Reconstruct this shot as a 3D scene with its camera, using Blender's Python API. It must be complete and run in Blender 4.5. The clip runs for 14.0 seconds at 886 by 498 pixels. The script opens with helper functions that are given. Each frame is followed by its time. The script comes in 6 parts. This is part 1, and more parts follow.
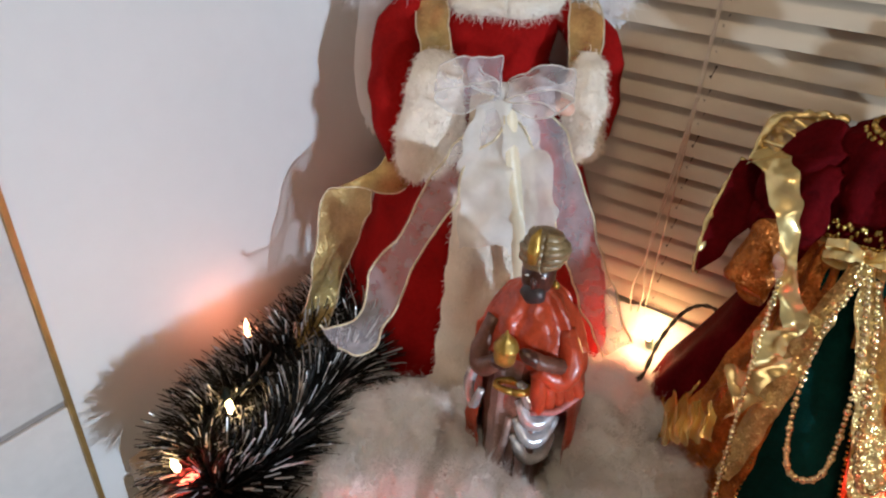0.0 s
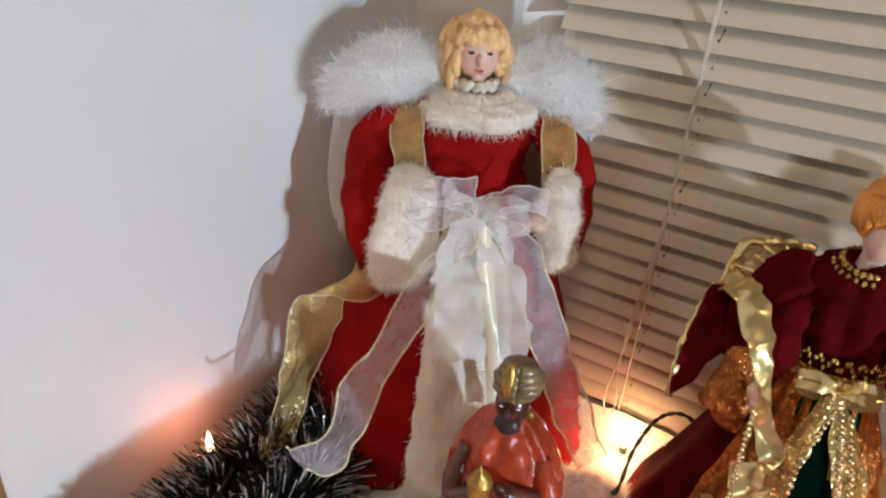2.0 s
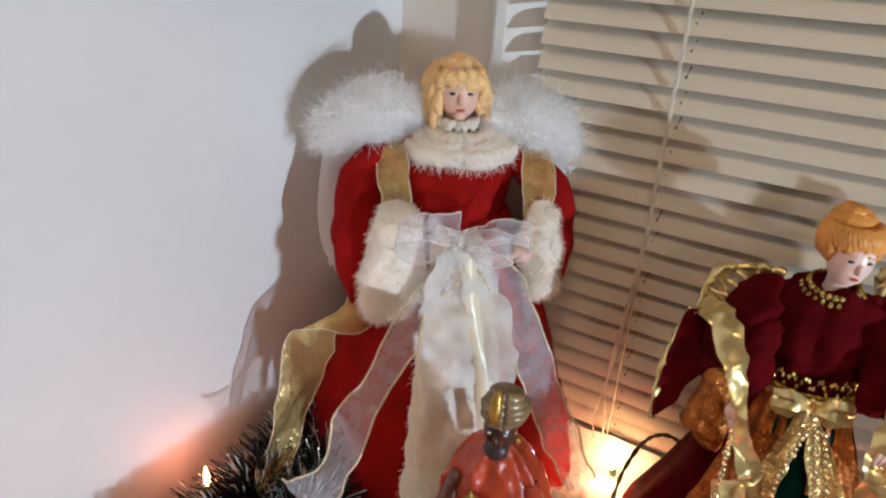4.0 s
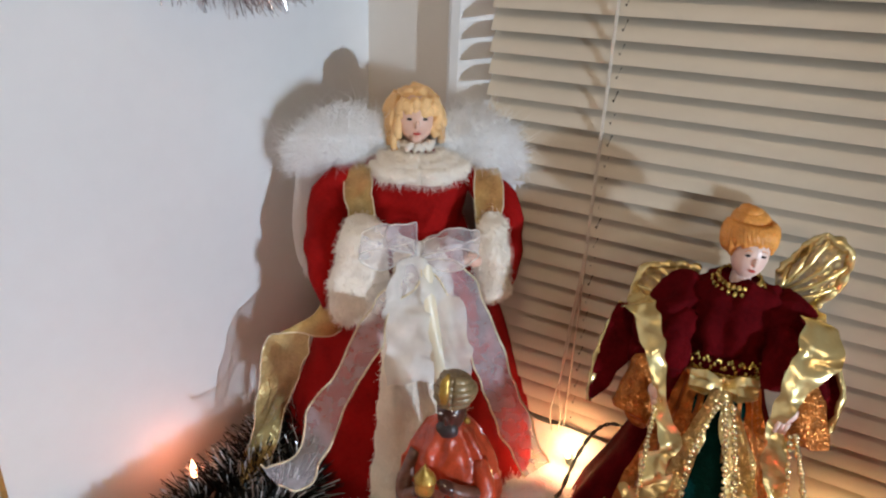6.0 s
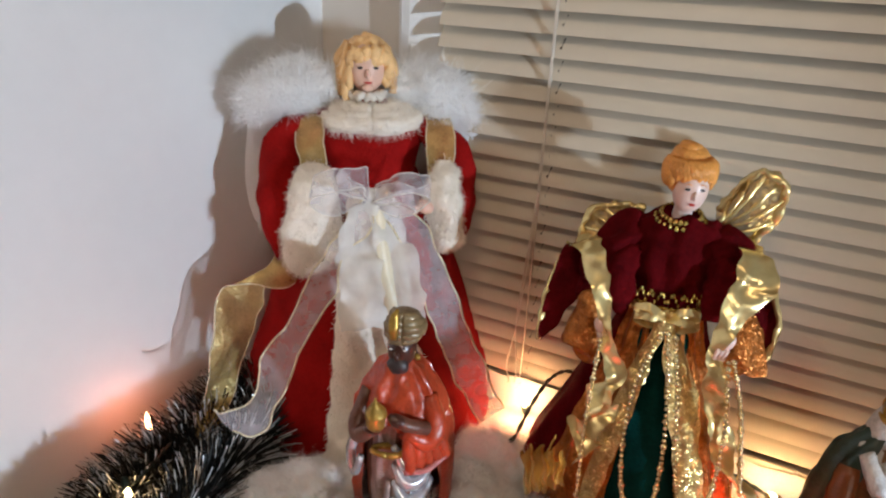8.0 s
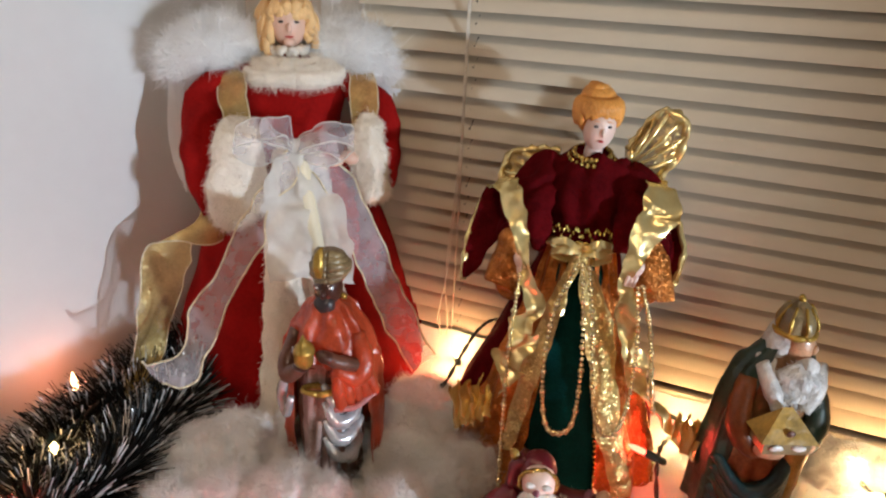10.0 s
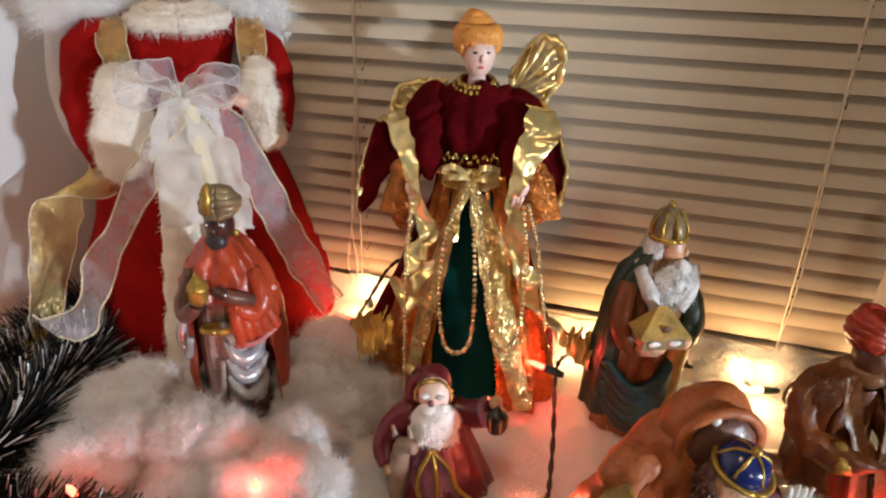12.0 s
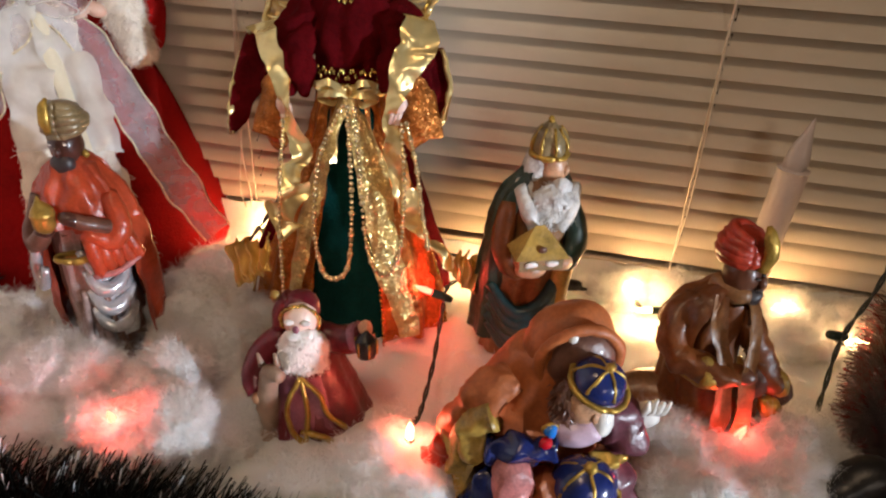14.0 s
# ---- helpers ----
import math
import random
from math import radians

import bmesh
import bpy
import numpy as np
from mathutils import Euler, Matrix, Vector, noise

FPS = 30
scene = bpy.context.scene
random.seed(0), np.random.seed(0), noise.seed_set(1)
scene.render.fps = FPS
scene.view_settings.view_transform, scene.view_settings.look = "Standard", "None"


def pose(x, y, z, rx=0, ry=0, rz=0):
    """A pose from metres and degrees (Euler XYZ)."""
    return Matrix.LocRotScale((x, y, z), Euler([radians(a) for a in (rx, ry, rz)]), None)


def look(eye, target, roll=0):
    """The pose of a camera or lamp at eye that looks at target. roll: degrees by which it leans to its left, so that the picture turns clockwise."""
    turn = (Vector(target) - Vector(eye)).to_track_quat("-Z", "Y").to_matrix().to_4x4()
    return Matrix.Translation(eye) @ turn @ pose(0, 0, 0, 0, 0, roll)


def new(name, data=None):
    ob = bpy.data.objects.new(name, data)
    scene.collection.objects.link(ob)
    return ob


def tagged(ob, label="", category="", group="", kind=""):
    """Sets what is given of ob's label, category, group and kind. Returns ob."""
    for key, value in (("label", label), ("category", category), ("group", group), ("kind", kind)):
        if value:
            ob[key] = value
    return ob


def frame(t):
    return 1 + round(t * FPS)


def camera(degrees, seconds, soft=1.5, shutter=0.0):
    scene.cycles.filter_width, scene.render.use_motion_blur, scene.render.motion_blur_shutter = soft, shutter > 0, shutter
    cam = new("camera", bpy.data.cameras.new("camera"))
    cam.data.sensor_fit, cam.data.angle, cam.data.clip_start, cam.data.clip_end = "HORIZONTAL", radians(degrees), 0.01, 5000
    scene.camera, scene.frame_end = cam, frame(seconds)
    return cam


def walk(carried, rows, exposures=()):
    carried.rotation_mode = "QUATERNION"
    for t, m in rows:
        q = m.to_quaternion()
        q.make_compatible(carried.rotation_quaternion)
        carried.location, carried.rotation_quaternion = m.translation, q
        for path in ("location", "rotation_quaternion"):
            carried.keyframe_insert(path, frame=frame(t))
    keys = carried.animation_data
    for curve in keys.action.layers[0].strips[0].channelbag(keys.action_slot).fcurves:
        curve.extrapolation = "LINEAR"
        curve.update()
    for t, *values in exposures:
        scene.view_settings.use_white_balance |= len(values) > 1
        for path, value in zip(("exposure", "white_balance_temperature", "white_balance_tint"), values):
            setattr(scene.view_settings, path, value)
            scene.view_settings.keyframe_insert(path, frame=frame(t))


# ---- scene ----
cam = camera(67.3, 14.0, soft=2.2)
METRES, EYE, TILT, LEAN, TURN = 0.42, 0.4536, -31.69, -2.561, 35.224
ROWS = [
    (0.0, 0.0, 0.0, 0.0, 0.0, 0.0, -0.0),
    (0.5, 0.0018, 0.034, 0.0113, -1.1, -0.11, 0.42),
    (1.0, -0.005, 0.0299, 0.0505, -1.5, 1.07, 0.18),
    (1.5, -0.0025, 0.0279, 0.0891, -2.35, 2.6, -0.34),
    (2.0, -0.0044, 0.0135, 0.1231, -2.54, 4.31, -0.41),
    (2.5, -0.0036, 0.0053, 0.1412, -2.76, 5.42, -0.01),
    (5.0, 0.0337, -0.1023, 0.099, -3.36, 7.31, 1.9),
    (5.5, 0.0549, -0.1488, 0.0847, -3.67, 8.01, 2.23),
    (6.0, 0.0663, -0.1932, 0.0681, -3.48, 8.84, 2.53),
    (6.5, 0.0845, -0.2188, 0.0443, -4.67, 9.02, 2.74),
    (7.0, 0.1021, -0.2153, 0.0177, -5.34, 8.86, 3.13),
    (7.5, 0.1055, -0.2032, -0.0098, -5.29, 8.29, 3.4),
    (10.0, 0.1375, -0.2238, -0.1561, -10.06, 7.46, 6.12),
    (10.5, 0.1548, -0.2325, -0.1866, -11.19, 7.35, 7.18),
    (11.0, 0.1803, -0.2125, -0.1975, -12.29, 6.5, 8.08),
    (11.5, 0.1886, -0.2609, -0.2336, -13.38, 6.35, 9.06),
    (12.0, 0.2169, -0.2598, -0.2665, -14.63, 4.74, 10.3),
    (12.5, 0.2527, -0.2506, -0.2814, -16.81, 3.05, 11.58),
    (13.0, 0.2861, -0.242, -0.2982, -18.11, 1.78, 12.43),
    (13.5, 0.3255, -0.2306, -0.3166, -19.79, -0.08, 13.24),
    (14.0, 0.3729, -0.2455, -0.3188, -18.47, -1.52, 11.2),
]
walk(cam, [(t, pose(0, 0, EYE, TILT, LEAN, TURN) @ pose(METRES * x, METRES * y, METRES * z, 90 + pitch, roll, yaw)) for t, x, y, z, yaw, pitch, roll in ROWS],
     exposures=[(0.0, 0.2, 5750, 8), (7.5, 0.17, 5750, 8), (10.5, 0.2, 6050, 9), (14.0, 0.24, 6200, 13)])

# ---- light ----
world = bpy.data.worlds.new("world")
scene.world = world
world.use_nodes = True
world.node_tree.nodes["Background"].inputs[0].default_value = (1.0, 0.93, 0.85, 1)
world.node_tree.nodes["Background"].inputs[1].default_value = 0.0

WARM, RED, COOL = (1.0, 0.57, 0.23), (1.0, 0.06, 0.035), (0.84, 0.93, 1.0)


def lamp(name, kind, place, watts, colour, size):
    data = bpy.data.lights.new(name, kind)
    data.energy, data.color = watts, colour
    if kind == "POINT":
        data.shadow_soft_size = size
    else:
        data.shape, data.size = "DISK", size
    ob = new(name, data)
    ob.location = place
    return ob


# unseen: a side lamp, an added soft fill, the ceiling lamp behind the viewer
# narrow cone chosen to leave the right of the blind dim
side = bpy.data.lights.new("side_lamp", "SPOT")
side.energy, side.color, side.shadow_soft_size, side.spot_size, side.spot_blend = 82, COOL, 0.03, radians(34.5), 0.5
new("side_lamp", side).matrix_world = look((1.55, -0.22, 0.17), (-0.44, 0.30, 0.40))
# added warm fill without a known source, lifts the shadows in the corner
fill_light = lamp("fill_light", "AREA", (1.25, -1.5, 0.8), 0.8, (1.0, 0.80, 0.60), 0.5)
fill_light.data.spread = radians(60)
fill_light.matrix_world = look((1.25, -1.5, 0.8), (-0.42, 0.40, 0.25))
lamp("ceiling_lamp", "AREA", (0.0, -0.35, 1.66), 4.8, (1.0, 0.70, 0.42), 0.35)


# ---- materials ----
MATS = {}


def mat(name, base, rough=0.6, metal=0.0, var=0.18, scale=25.0, bump=0.15, bscale=300.0, sheen=0.0, sss=0.0, alpha=1.0,
        coat=0.0, emit=None, glow=0.0, cells=False, wear=None, islands=0.0, translucent=0.0, facet=None, spec=0.5, depth=0.004):
    """A node material: base colour that varies at two scales, fine relief, and what else the surface has."""
    m = bpy.data.materials.new(name)
    m.use_nodes = True
    nt = m.node_tree
    p = nt.nodes["Principled BSDF"]
    coord = nt.nodes.new("ShaderNodeTexCoord")

    def tex(s, detail=4.0):
        n = nt.nodes.new("ShaderNodeTexNoise")
        n.inputs["Scale"].default_value, n.inputs["Detail"].default_value = s, detail
        nt.links.new(coord.outputs["Object"], n.inputs["Vector"])
        return n

    big, fine = tex(scale), tex(scale * 9)
    add = nt.nodes.new("ShaderNodeMath")
    add.operation = "MULTIPLY_ADD"
    nt.links.new(fine.outputs["Fac"], add.inputs[0])
    add.inputs[1].default_value = 0.45
    nt.links.new(big.outputs["Fac"], add.inputs[2])
    ramp = nt.nodes.new("ShaderNodeValToRGB")
    nt.links.new(add.outputs[0], ramp.inputs[0])
    dark = [max(0.0, c * (1 - var)) for c in base]
    lite = [min(1.0, c * (1 + var)) for c in base]
    if wear:
        lite = wear
    ramp.color_ramp.elements[0].position, ramp.color_ramp.elements[1].position = 0.45, 1.0
    ramp.color_ramp.elements[0].color, ramp.color_ramp.elements[1].color = (*dark, 1), (*lite, 1)
    colour = ramp.outputs[0]
    if islands:
        geo = nt.nodes.new("ShaderNodeNewGeometry")
        hsv = nt.nodes.new("ShaderNodeHueSaturation")
        rng = nt.nodes.new("ShaderNodeMapRange")
        rng.inputs["To Min"].default_value, rng.inputs["To Max"].default_value = 1 - islands, 1 + islands
        nt.links.new(geo.outputs["Random Per Island"], rng.inputs["Value"])
        nt.links.new(rng.outputs[0], hsv.inputs["Value"])
        nt.links.new(colour, hsv.inputs["Color"])
        colour = hsv.outputs[0]
    nt.links.new(colour, p.inputs["Base Color"])
    p.inputs["Roughness"].default_value, p.inputs["Metallic"].default_value = rough, metal
    p.inputs["Coat Weight"].default_value, p.inputs["Coat Roughness"].default_value = coat, 0.12
    p.inputs["Sheen Weight"].default_value = sheen
    p.inputs["Subsurface Weight"].default_value = sss
    p.inputs["Subsurface Radius"].default_value, p.inputs["Subsurface Scale"].default_value = (1.0, 0.8, 0.7), depth
    p.inputs["Specular IOR Level"].default_value = spec
    if sheen:
        p.inputs["Sheen Roughness"].default_value = 0.45
        p.inputs["Sheen Tint"].default_value = (*[min(1, c * 1.6 + 0.05) for c in base], 1)
    if emit:
        p.inputs["Emission Color"].default_value, p.inputs["Emission Strength"].default_value = (*emit, 1), glow
    if bump:
        b = nt.nodes.new("ShaderNodeBump")
        b.inputs["Strength"].default_value, b.inputs["Distance"].default_value = bump, 0.002
        if cells:
            v = nt.nodes.new("ShaderNodeTexVoronoi")
            v.inputs["Scale"].default_value = bscale
            nt.links.new(coord.outputs["Object"], v.inputs["Vector"])
            nt.links.new(v.outputs["Color"], b.inputs["Height"])
        else:
            nt.links.new(tex(bscale, 3.0).outputs["Fac"], b.inputs["Height"])
        nt.links.new(b.outputs[0], p.inputs["Normal"])
    if facet:
        cell, geo = nt.nodes.new("ShaderNodeTexNoise" if len(facet) > 2 else "ShaderNodeTexVoronoi"), nt.nodes.new("ShaderNodeNewGeometry")
        cell.inputs["Scale"].default_value = facet[0]
        nt.links.new(coord.outputs["Object"], cell.inputs["Vector"])
        mid, mul, tot = (nt.nodes.new("ShaderNodeVectorMath") for _ in range(3))
        mid.operation, mul.operation, tot.operation = "SUBTRACT", "SCALE", "ADD"
        mid.inputs[1].default_value = (0.5, 0.5, 0.5)
        mul.inputs["Scale"].default_value = facet[1]
        nt.links.new(cell.outputs["Color"], mid.inputs[0])
        nt.links.new(mid.outputs[0], mul.inputs[0])
        nt.links.new(mul.outputs[0], tot.inputs[0])
        nt.links.new(geo.outputs["Normal"], tot.inputs[1])
        nrm = nt.nodes.new("ShaderNodeVectorMath")
        nrm.operation = "NORMALIZE"
        nt.links.new(tot.outputs[0], nrm.inputs[0])
        nt.links.new(nrm.outputs[0], p.inputs["Normal"])
    out = nt.nodes["Material Output"]
    shader = p.outputs[0]
    if translucent:
        tl, mx = nt.nodes.new("ShaderNodeBsdfTranslucent"), nt.nodes.new("ShaderNodeMixShader")
        nt.links.new(colour, tl.inputs["Color"])
        mx.inputs[0].default_value = translucent
        nt.links.new(shader, mx.inputs[1])
        nt.links.new(tl.outputs[0], mx.inputs[2])
        shader = mx.outputs[0]
    if alpha < 1:
        tr, mx = nt.nodes.new("ShaderNodeBsdfTransparent"), nt.nodes.new("ShaderNodeMixShader")
        rng = nt.nodes.new("ShaderNodeMapRange")
        rng.inputs["From Min"].default_value, rng.inputs["From Max"].default_value = 0.3, 0.7
        rng.inputs["To Min"].default_value, rng.inputs["To Max"].default_value = alpha - 0.06, alpha + 0.06
        nt.links.new(tex(70).outputs["Fac"], rng.inputs["Value"])
        nt.links.new(rng.outputs[0], mx.inputs[0])
        nt.links.new(tr.outputs[0], mx.inputs[1])
        nt.links.new(shader, mx.inputs[2])
        shader = mx.outputs[0]
    nt.links.new(shader, out.inputs["Surface"])
    MATS[name] = m
    return m


mat("wall_paint", (0.79, 0.785, 0.78), 0.62, var=0.03, scale=6, bump=0.06, bscale=160)
mat("beige_paint", (0.74, 0.69, 0.62), 0.65, var=0.03, scale=6, bump=0.06, bscale=160)
mat("white_gloss", (0.8, 0.8, 0.79), 0.35, var=0.02, scale=8, bump=0.03)
mat("slat_vinyl", (0.67, 0.595, 0.47), 0.42, var=0.035, scale=9, bump=0.03, bscale=60)
mat("cord", (0.72, 0.66, 0.56), 0.8, var=0.1, scale=200, bump=0.3, bscale=900)
# near-black for the shade inside the blind's cord holes
mat("slot", (0.05, 0.04, 0.03), 0.8, var=0.2)
mat("tile", (0.68, 0.67, 0.66), 0.25, var=0.1, scale=9, bump=0.12, bscale=40)
mat("grout", (0.3, 0.28, 0.27), 0.9, var=0.15, scale=80)
mat("brass_trim", (0.50, 0.33, 0.12), 0.35, 0.7, var=0.2, scale=60)
mat("table_wood", (0.34, 0.24, 0.15), 0.5, var=0.25, scale=14)
mat("carpet", (0.3, 0.26, 0.22), 0.95, var=0.15, scale=30)
mat("ceiling_white", (0.78, 0.77, 0.75), 0.8, var=0.02)
mat("glass_dark", (0.015, 0.017, 0.02), 0.06, var=0.05, bump=0)
mat("cotton", (0.95, 0.945, 0.94), 0.95, var=0.02, scale=50, bump=0.25, bscale=240, sss=0.85, depth=0.014, spec=0.03, translucent=0.15)
mat("cotton_fibre", (0.96, 0.955, 0.95), 0.95, var=0.02, scale=50, bump=0, spec=0.03, translucent=0.5)

mat("red_velvet", (0.28, 0.006, 0.005), 0.9, var=0.28, scale=30, bump=0.4, bscale=500, spec=0.08)
mat("cream_fur", (0.95, 0.89, 0.80), 0.85, var=0.06, scale=60, bump=0.2, bscale=500, islands=0.04, spec=0.1, translucent=0.3)
mat("white_down", (0.98, 0.98, 0.98), 0.85, var=0.02, scale=50, bump=0.1, bscale=400, islands=0.02, spec=0.1, translucent=0.5)
mat("white_pad", (0.97, 0.97, 0.97), 0.9, var=0.02, scale=50, bump=0.5, bscale=260, spec=0.05, sheen=0.5)
mat("cream_pad", (0.93, 0.87, 0.78), 0.9, var=0.06, scale=60, bump=0.6, bscale=260, spec=0.05, sheen=0.4)
mat("skin", (0.80, 0.52, 0.40), 0.42, var=0.05, scale=40, bump=0.03, sss=0.2)
mat("pale_skin", (0.86, 0.64, 0.55), 0.35, var=0.05, scale=40, bump=0.03, sss=0.15)
mat("blond_hair", (0.88, 0.54, 0.24), 0.5, var=0.22, scale=60, bump=0.6, bscale=260)
mat("ginger_hair", (0.80, 0.34, 0.07), 0.45, var=0.3, scale=60, bump=0.7, bscale=260)
mat("ink", (0.04, 0.03, 0.03), 0.4, var=0.1)
mat("lip", (0.6, 0.08, 0.07), 0.4, var=0.1)
mat("white_organza", (0.92, 0.86, 0.90), 0.35, var=0.06, scale=50, bump=0, alpha=0.27, facet=(700, 0.6))
mat("white_satin", (0.90, 0.88, 0.84), 0.45, var=0.05, scale=30, bump=0.3, bscale=100, alpha=0.72, translucent=0.3)
mat("cream_satin", (0.82, 0.74, 0.55), 0.3, var=0.08, scale=40, bump=0.3, bscale=150)
mat("gilt_edge", (0.80, 0.70, 0.50), 0.4, 0.3, var=0.3, scale=200, bump=0, facet=(900, 1.0))
mat("gold_organza", (0.72, 0.53, 0.20), 0.36, 0.3, var=0.35, scale=45, bump=0, alpha=0.52, facet=(500, 0.6))

mat("burgundy_velvet", (0.085, 0.0022, 0.0040), 0.95, var=0.45, scale=30, bump=0.5, bscale=400, spec=0.06)
mat("green_velvet", (0.002, 0.034, 0.030), 0.9, var=0.35, scale=30, bump=0.4, bscale=500, spec=0.08)
mat("gold_net", (0.55, 0.38, 0.12), 0.32, 0.8, var=0.5, scale=70, bump=0, alpha=0.72, facet=(420, 1.3))
mat("gold_foil", (0.92, 0.72, 0.32), 0.27, 0.68, var=0.12, scale=40, bump=0, facet=(66, 0.9, "soft"))
mat("copper_lame", (0.46, 0.16, 0.030), 0.34, 0.7, var=0.6, scale=70, bump=0, facet=(1150, 1.1))
mat("gold_lame", (0.88, 0.58, 0.24), 0.30, 0.9, var=0.45, scale=60, bump=0, facet=(1250, 1.35))
mat("gold_bead", (0.96, 0.78, 0.44), 0.18, 0.92, var=0.12, scale=80, bump=0.1)
mat("gilt_trim", (0.60, 0.42, 0.12), 0.25, 0.9, var=0.4, scale=120, bump=0, facet=(500, 1.0))

mat("king_red", (0.42, 0.055, 0.018), 0.34, var=0.45, scale=38, bump=0.9, bscale=75, coat=0.12)
mat("king_brown", (0.13, 0.055, 0.035), 0.40, var=0.55, scale=40, bump=0.9, bscale=75, coat=0.12)
mat("king_mauve", (0.40, 0.27, 0.24), 0.40, 0.15, var=0.55, scale=38, bump=0.9, bscale=75, coat=0.12)
mat("king_silver", (0.60, 0.60, 0.62), 0.24, 0.55, var=0.35, scale=42, bump=0.2, bscale=90, coat=0.3)
mat("king_olive", (0.24, 0.175, 0.085), 0.36, 0.1, var=0.5, scale=60, bump=0.5, bscale=120, coat=0.15)
mat("king_gold", (0.46, 0.29, 0.055), 0.34, 0.55, var=0.45, scale=60, bump=0.5, bscale=160)
mat("dark_skin", (0.06, 0.022, 0.015), 0.28, var=0.4, scale=70, bump=0.3, bscale=120, coat=0.4)
mat("brown_skin", (0.13, 0.045, 0.022), 0.35, var=0.4, scale=70, bump=0.4, bscale=120, coat=0.2)
mat("tan_skin", (0.50, 0.27, 0.15), 0.40, var=0.55, scale=60, bump=0.9, bscale=75, coat=0.12)
mat("king_green", (0.020, 0.042, 0.030), 0.40, var=0.55, scale=40, bump=0.9, bscale=75, coat=0.12)
mat("king_teal", (0.012, 0.045, 0.050), 0.40, var=0.55, scale=40, bump=0.9, bscale=75, coat=0.12)
mat("king_tan", (0.24, 0.11, 0.04), 0.40, var=0.55, scale=40, bump=0.9, bscale=75, coat=0.12)
mat("king_ochre", (0.40, 0.25, 0.05), 0.40, var=0.55, scale=40, bump=0.9, bscale=75, coat=0.12)
mat("king_rust", (0.17, 0.048, 0.009), 0.42, var=0.55, scale=36, bump=0.7, bscale=75, coat=0.12)
mat("cape_orange", (0.42, 0.12, 0.035), 0.5, var=0.4, scale=40, bump=0.7, bscale=90)
mat("king_scarlet", (0.38, 0.035, 0.014), 0.40, var=0.55, scale=40, bump=0.9, bscale=75, coat=0.12)
mat("grey_hair", (0.66, 0.64, 0.62), 0.45, var=0.4, scale=50, bump=0.8, bscale=180, coat=0.1)
mat("king_blue", (0.012, 0.022, 0.12), 0.25, var=0.5, scale=60, bump=0.2, bscale=120, coat=0.4)
mat("king_lilac", (0.55, 0.40, 0.50), 0.35, var=0.25, scale=60, bump=0.2, bscale=120, coat=0.2)
mat("king_pink", (0.48, 0.17, 0.16), 0.40, var=0.55, scale=50, bump=0.9, bscale=75, coat=0.12)
mat("king_plum", (0.13, 0.035, 0.05), 0.40, var=0.55, scale=50, bump=0.9, bscale=75, coat=0.12)
mat("porcelain", (0.80, 0.77, 0.72), 0.25, var=0.12, scale=60, bump=0.2, bscale=150, coat=0.3)
mat("gem_blue", (0.02, 0.2, 0.7), 0.1, var=0.2, coat=0.5)
mat("gem_red", (0.55, 0.01, 0.02), 0.1, var=0.2, coat=0.5)
mat("santa_maroon", (0.13, 0.010, 0.018), 0.34, var=0.55, scale=45, bump=0.9, bscale=75, coat=0.12)
mat("santa_rose", (0.30, 0.10, 0.15), 0.34, var=0.55, scale=45, bump=0.9, bscale=75, coat=0.12)
mat("beard_white", (0.86, 0.84, 0.81), 0.6, var=0.18, scale=90, bump=0.9, bscale=260)
mat("fawn_brown", (0.30, 0.20, 0.14), 0.4, var=0.3, scale=80, bump=0.2, coat=0.2)

mat("tinsel_black", (0.006, 0.007, 0.0065), 0.45, 0.0, spec=0.3, var=0.3, scale=40, bump=0, islands=0.6)
mat("tinsel_white", (0.62, 0.62, 0.62), 0.35, 0.2, var=0.15, scale=40, bump=0, islands=0.25)
mat("tinsel_silver", (0.68, 0.62, 0.62), 0.16, 0.92, var=0.15, scale=40, bump=0, islands=0.3)
# red strips that paint the red reflections in the silver tinsel
mat("tinsel_red_glint", (0.65, 0.04, 0.05), 0.18, 0.9, var=0.2, scale=40, bump=0, islands=0.4)
mat("wire_green", (0.012, 0.016, 0.012), 0.4, var=0.3, scale=90, bump=0.1)
mat("socket_green", (0.015, 0.03, 0.022), 0.35, var=0.3, scale=90, bump=0.1)
mat("bulb_warm", (0.95, 0.85, 0.6), 0.1, bump=0, emit=(1.0, 0.66, 0.27), glow=14)
mat("bulb_red", (0.9, 0.1, 0.06), 0.1, bump=0, emit=(1.0, 0.08, 0.04), glow=9)
mat("bulb_pink", (0.95, 0.4, 0.25), 0.1, bump=0, emit=(1.0, 0.36, 0.16), glow=16)
mat("candle_plastic", (0.80, 0.70, 0.66), 0.4, var=0.05, scale=40, bump=0.05, translucent=0.2)
mat("candle_flame", (0.80, 0.72, 0.68), 0.3, var=0.06, scale=60, bump=0.1, translucent=0.3)
mat("black_plastic", (0.015, 0.015, 0.016), 0.35, var=0.3, scale=60)


# ---- mesh building ----
RNG = np.random.default_rng(7)


def glide(keys, n):
    """A smooth curve of n points through a few keys of any width."""
    k = np.array(keys, float)
    if len(k) == 2:
        return k[0] + (k[1] - k[0]) * np.linspace(0, 1, n)[:, None]
    k = np.vstack([2 * k[0] - k[1], k, 2 * k[-1] - k[-2]])
    u = np.linspace(0, len(k) - 3 - 1e-9, n)
    i, f = u.astype(int), (u % 1)[:, None]
    a, b, c, d = k[i], k[i + 1], k[i + 2], k[i + 3]
    return 0.5 * (2 * b + (c - a) * f + (2 * a - 5 * b + 4 * c - d) * f**2 + (3 * b - a - 3 * c + d) * f**3)


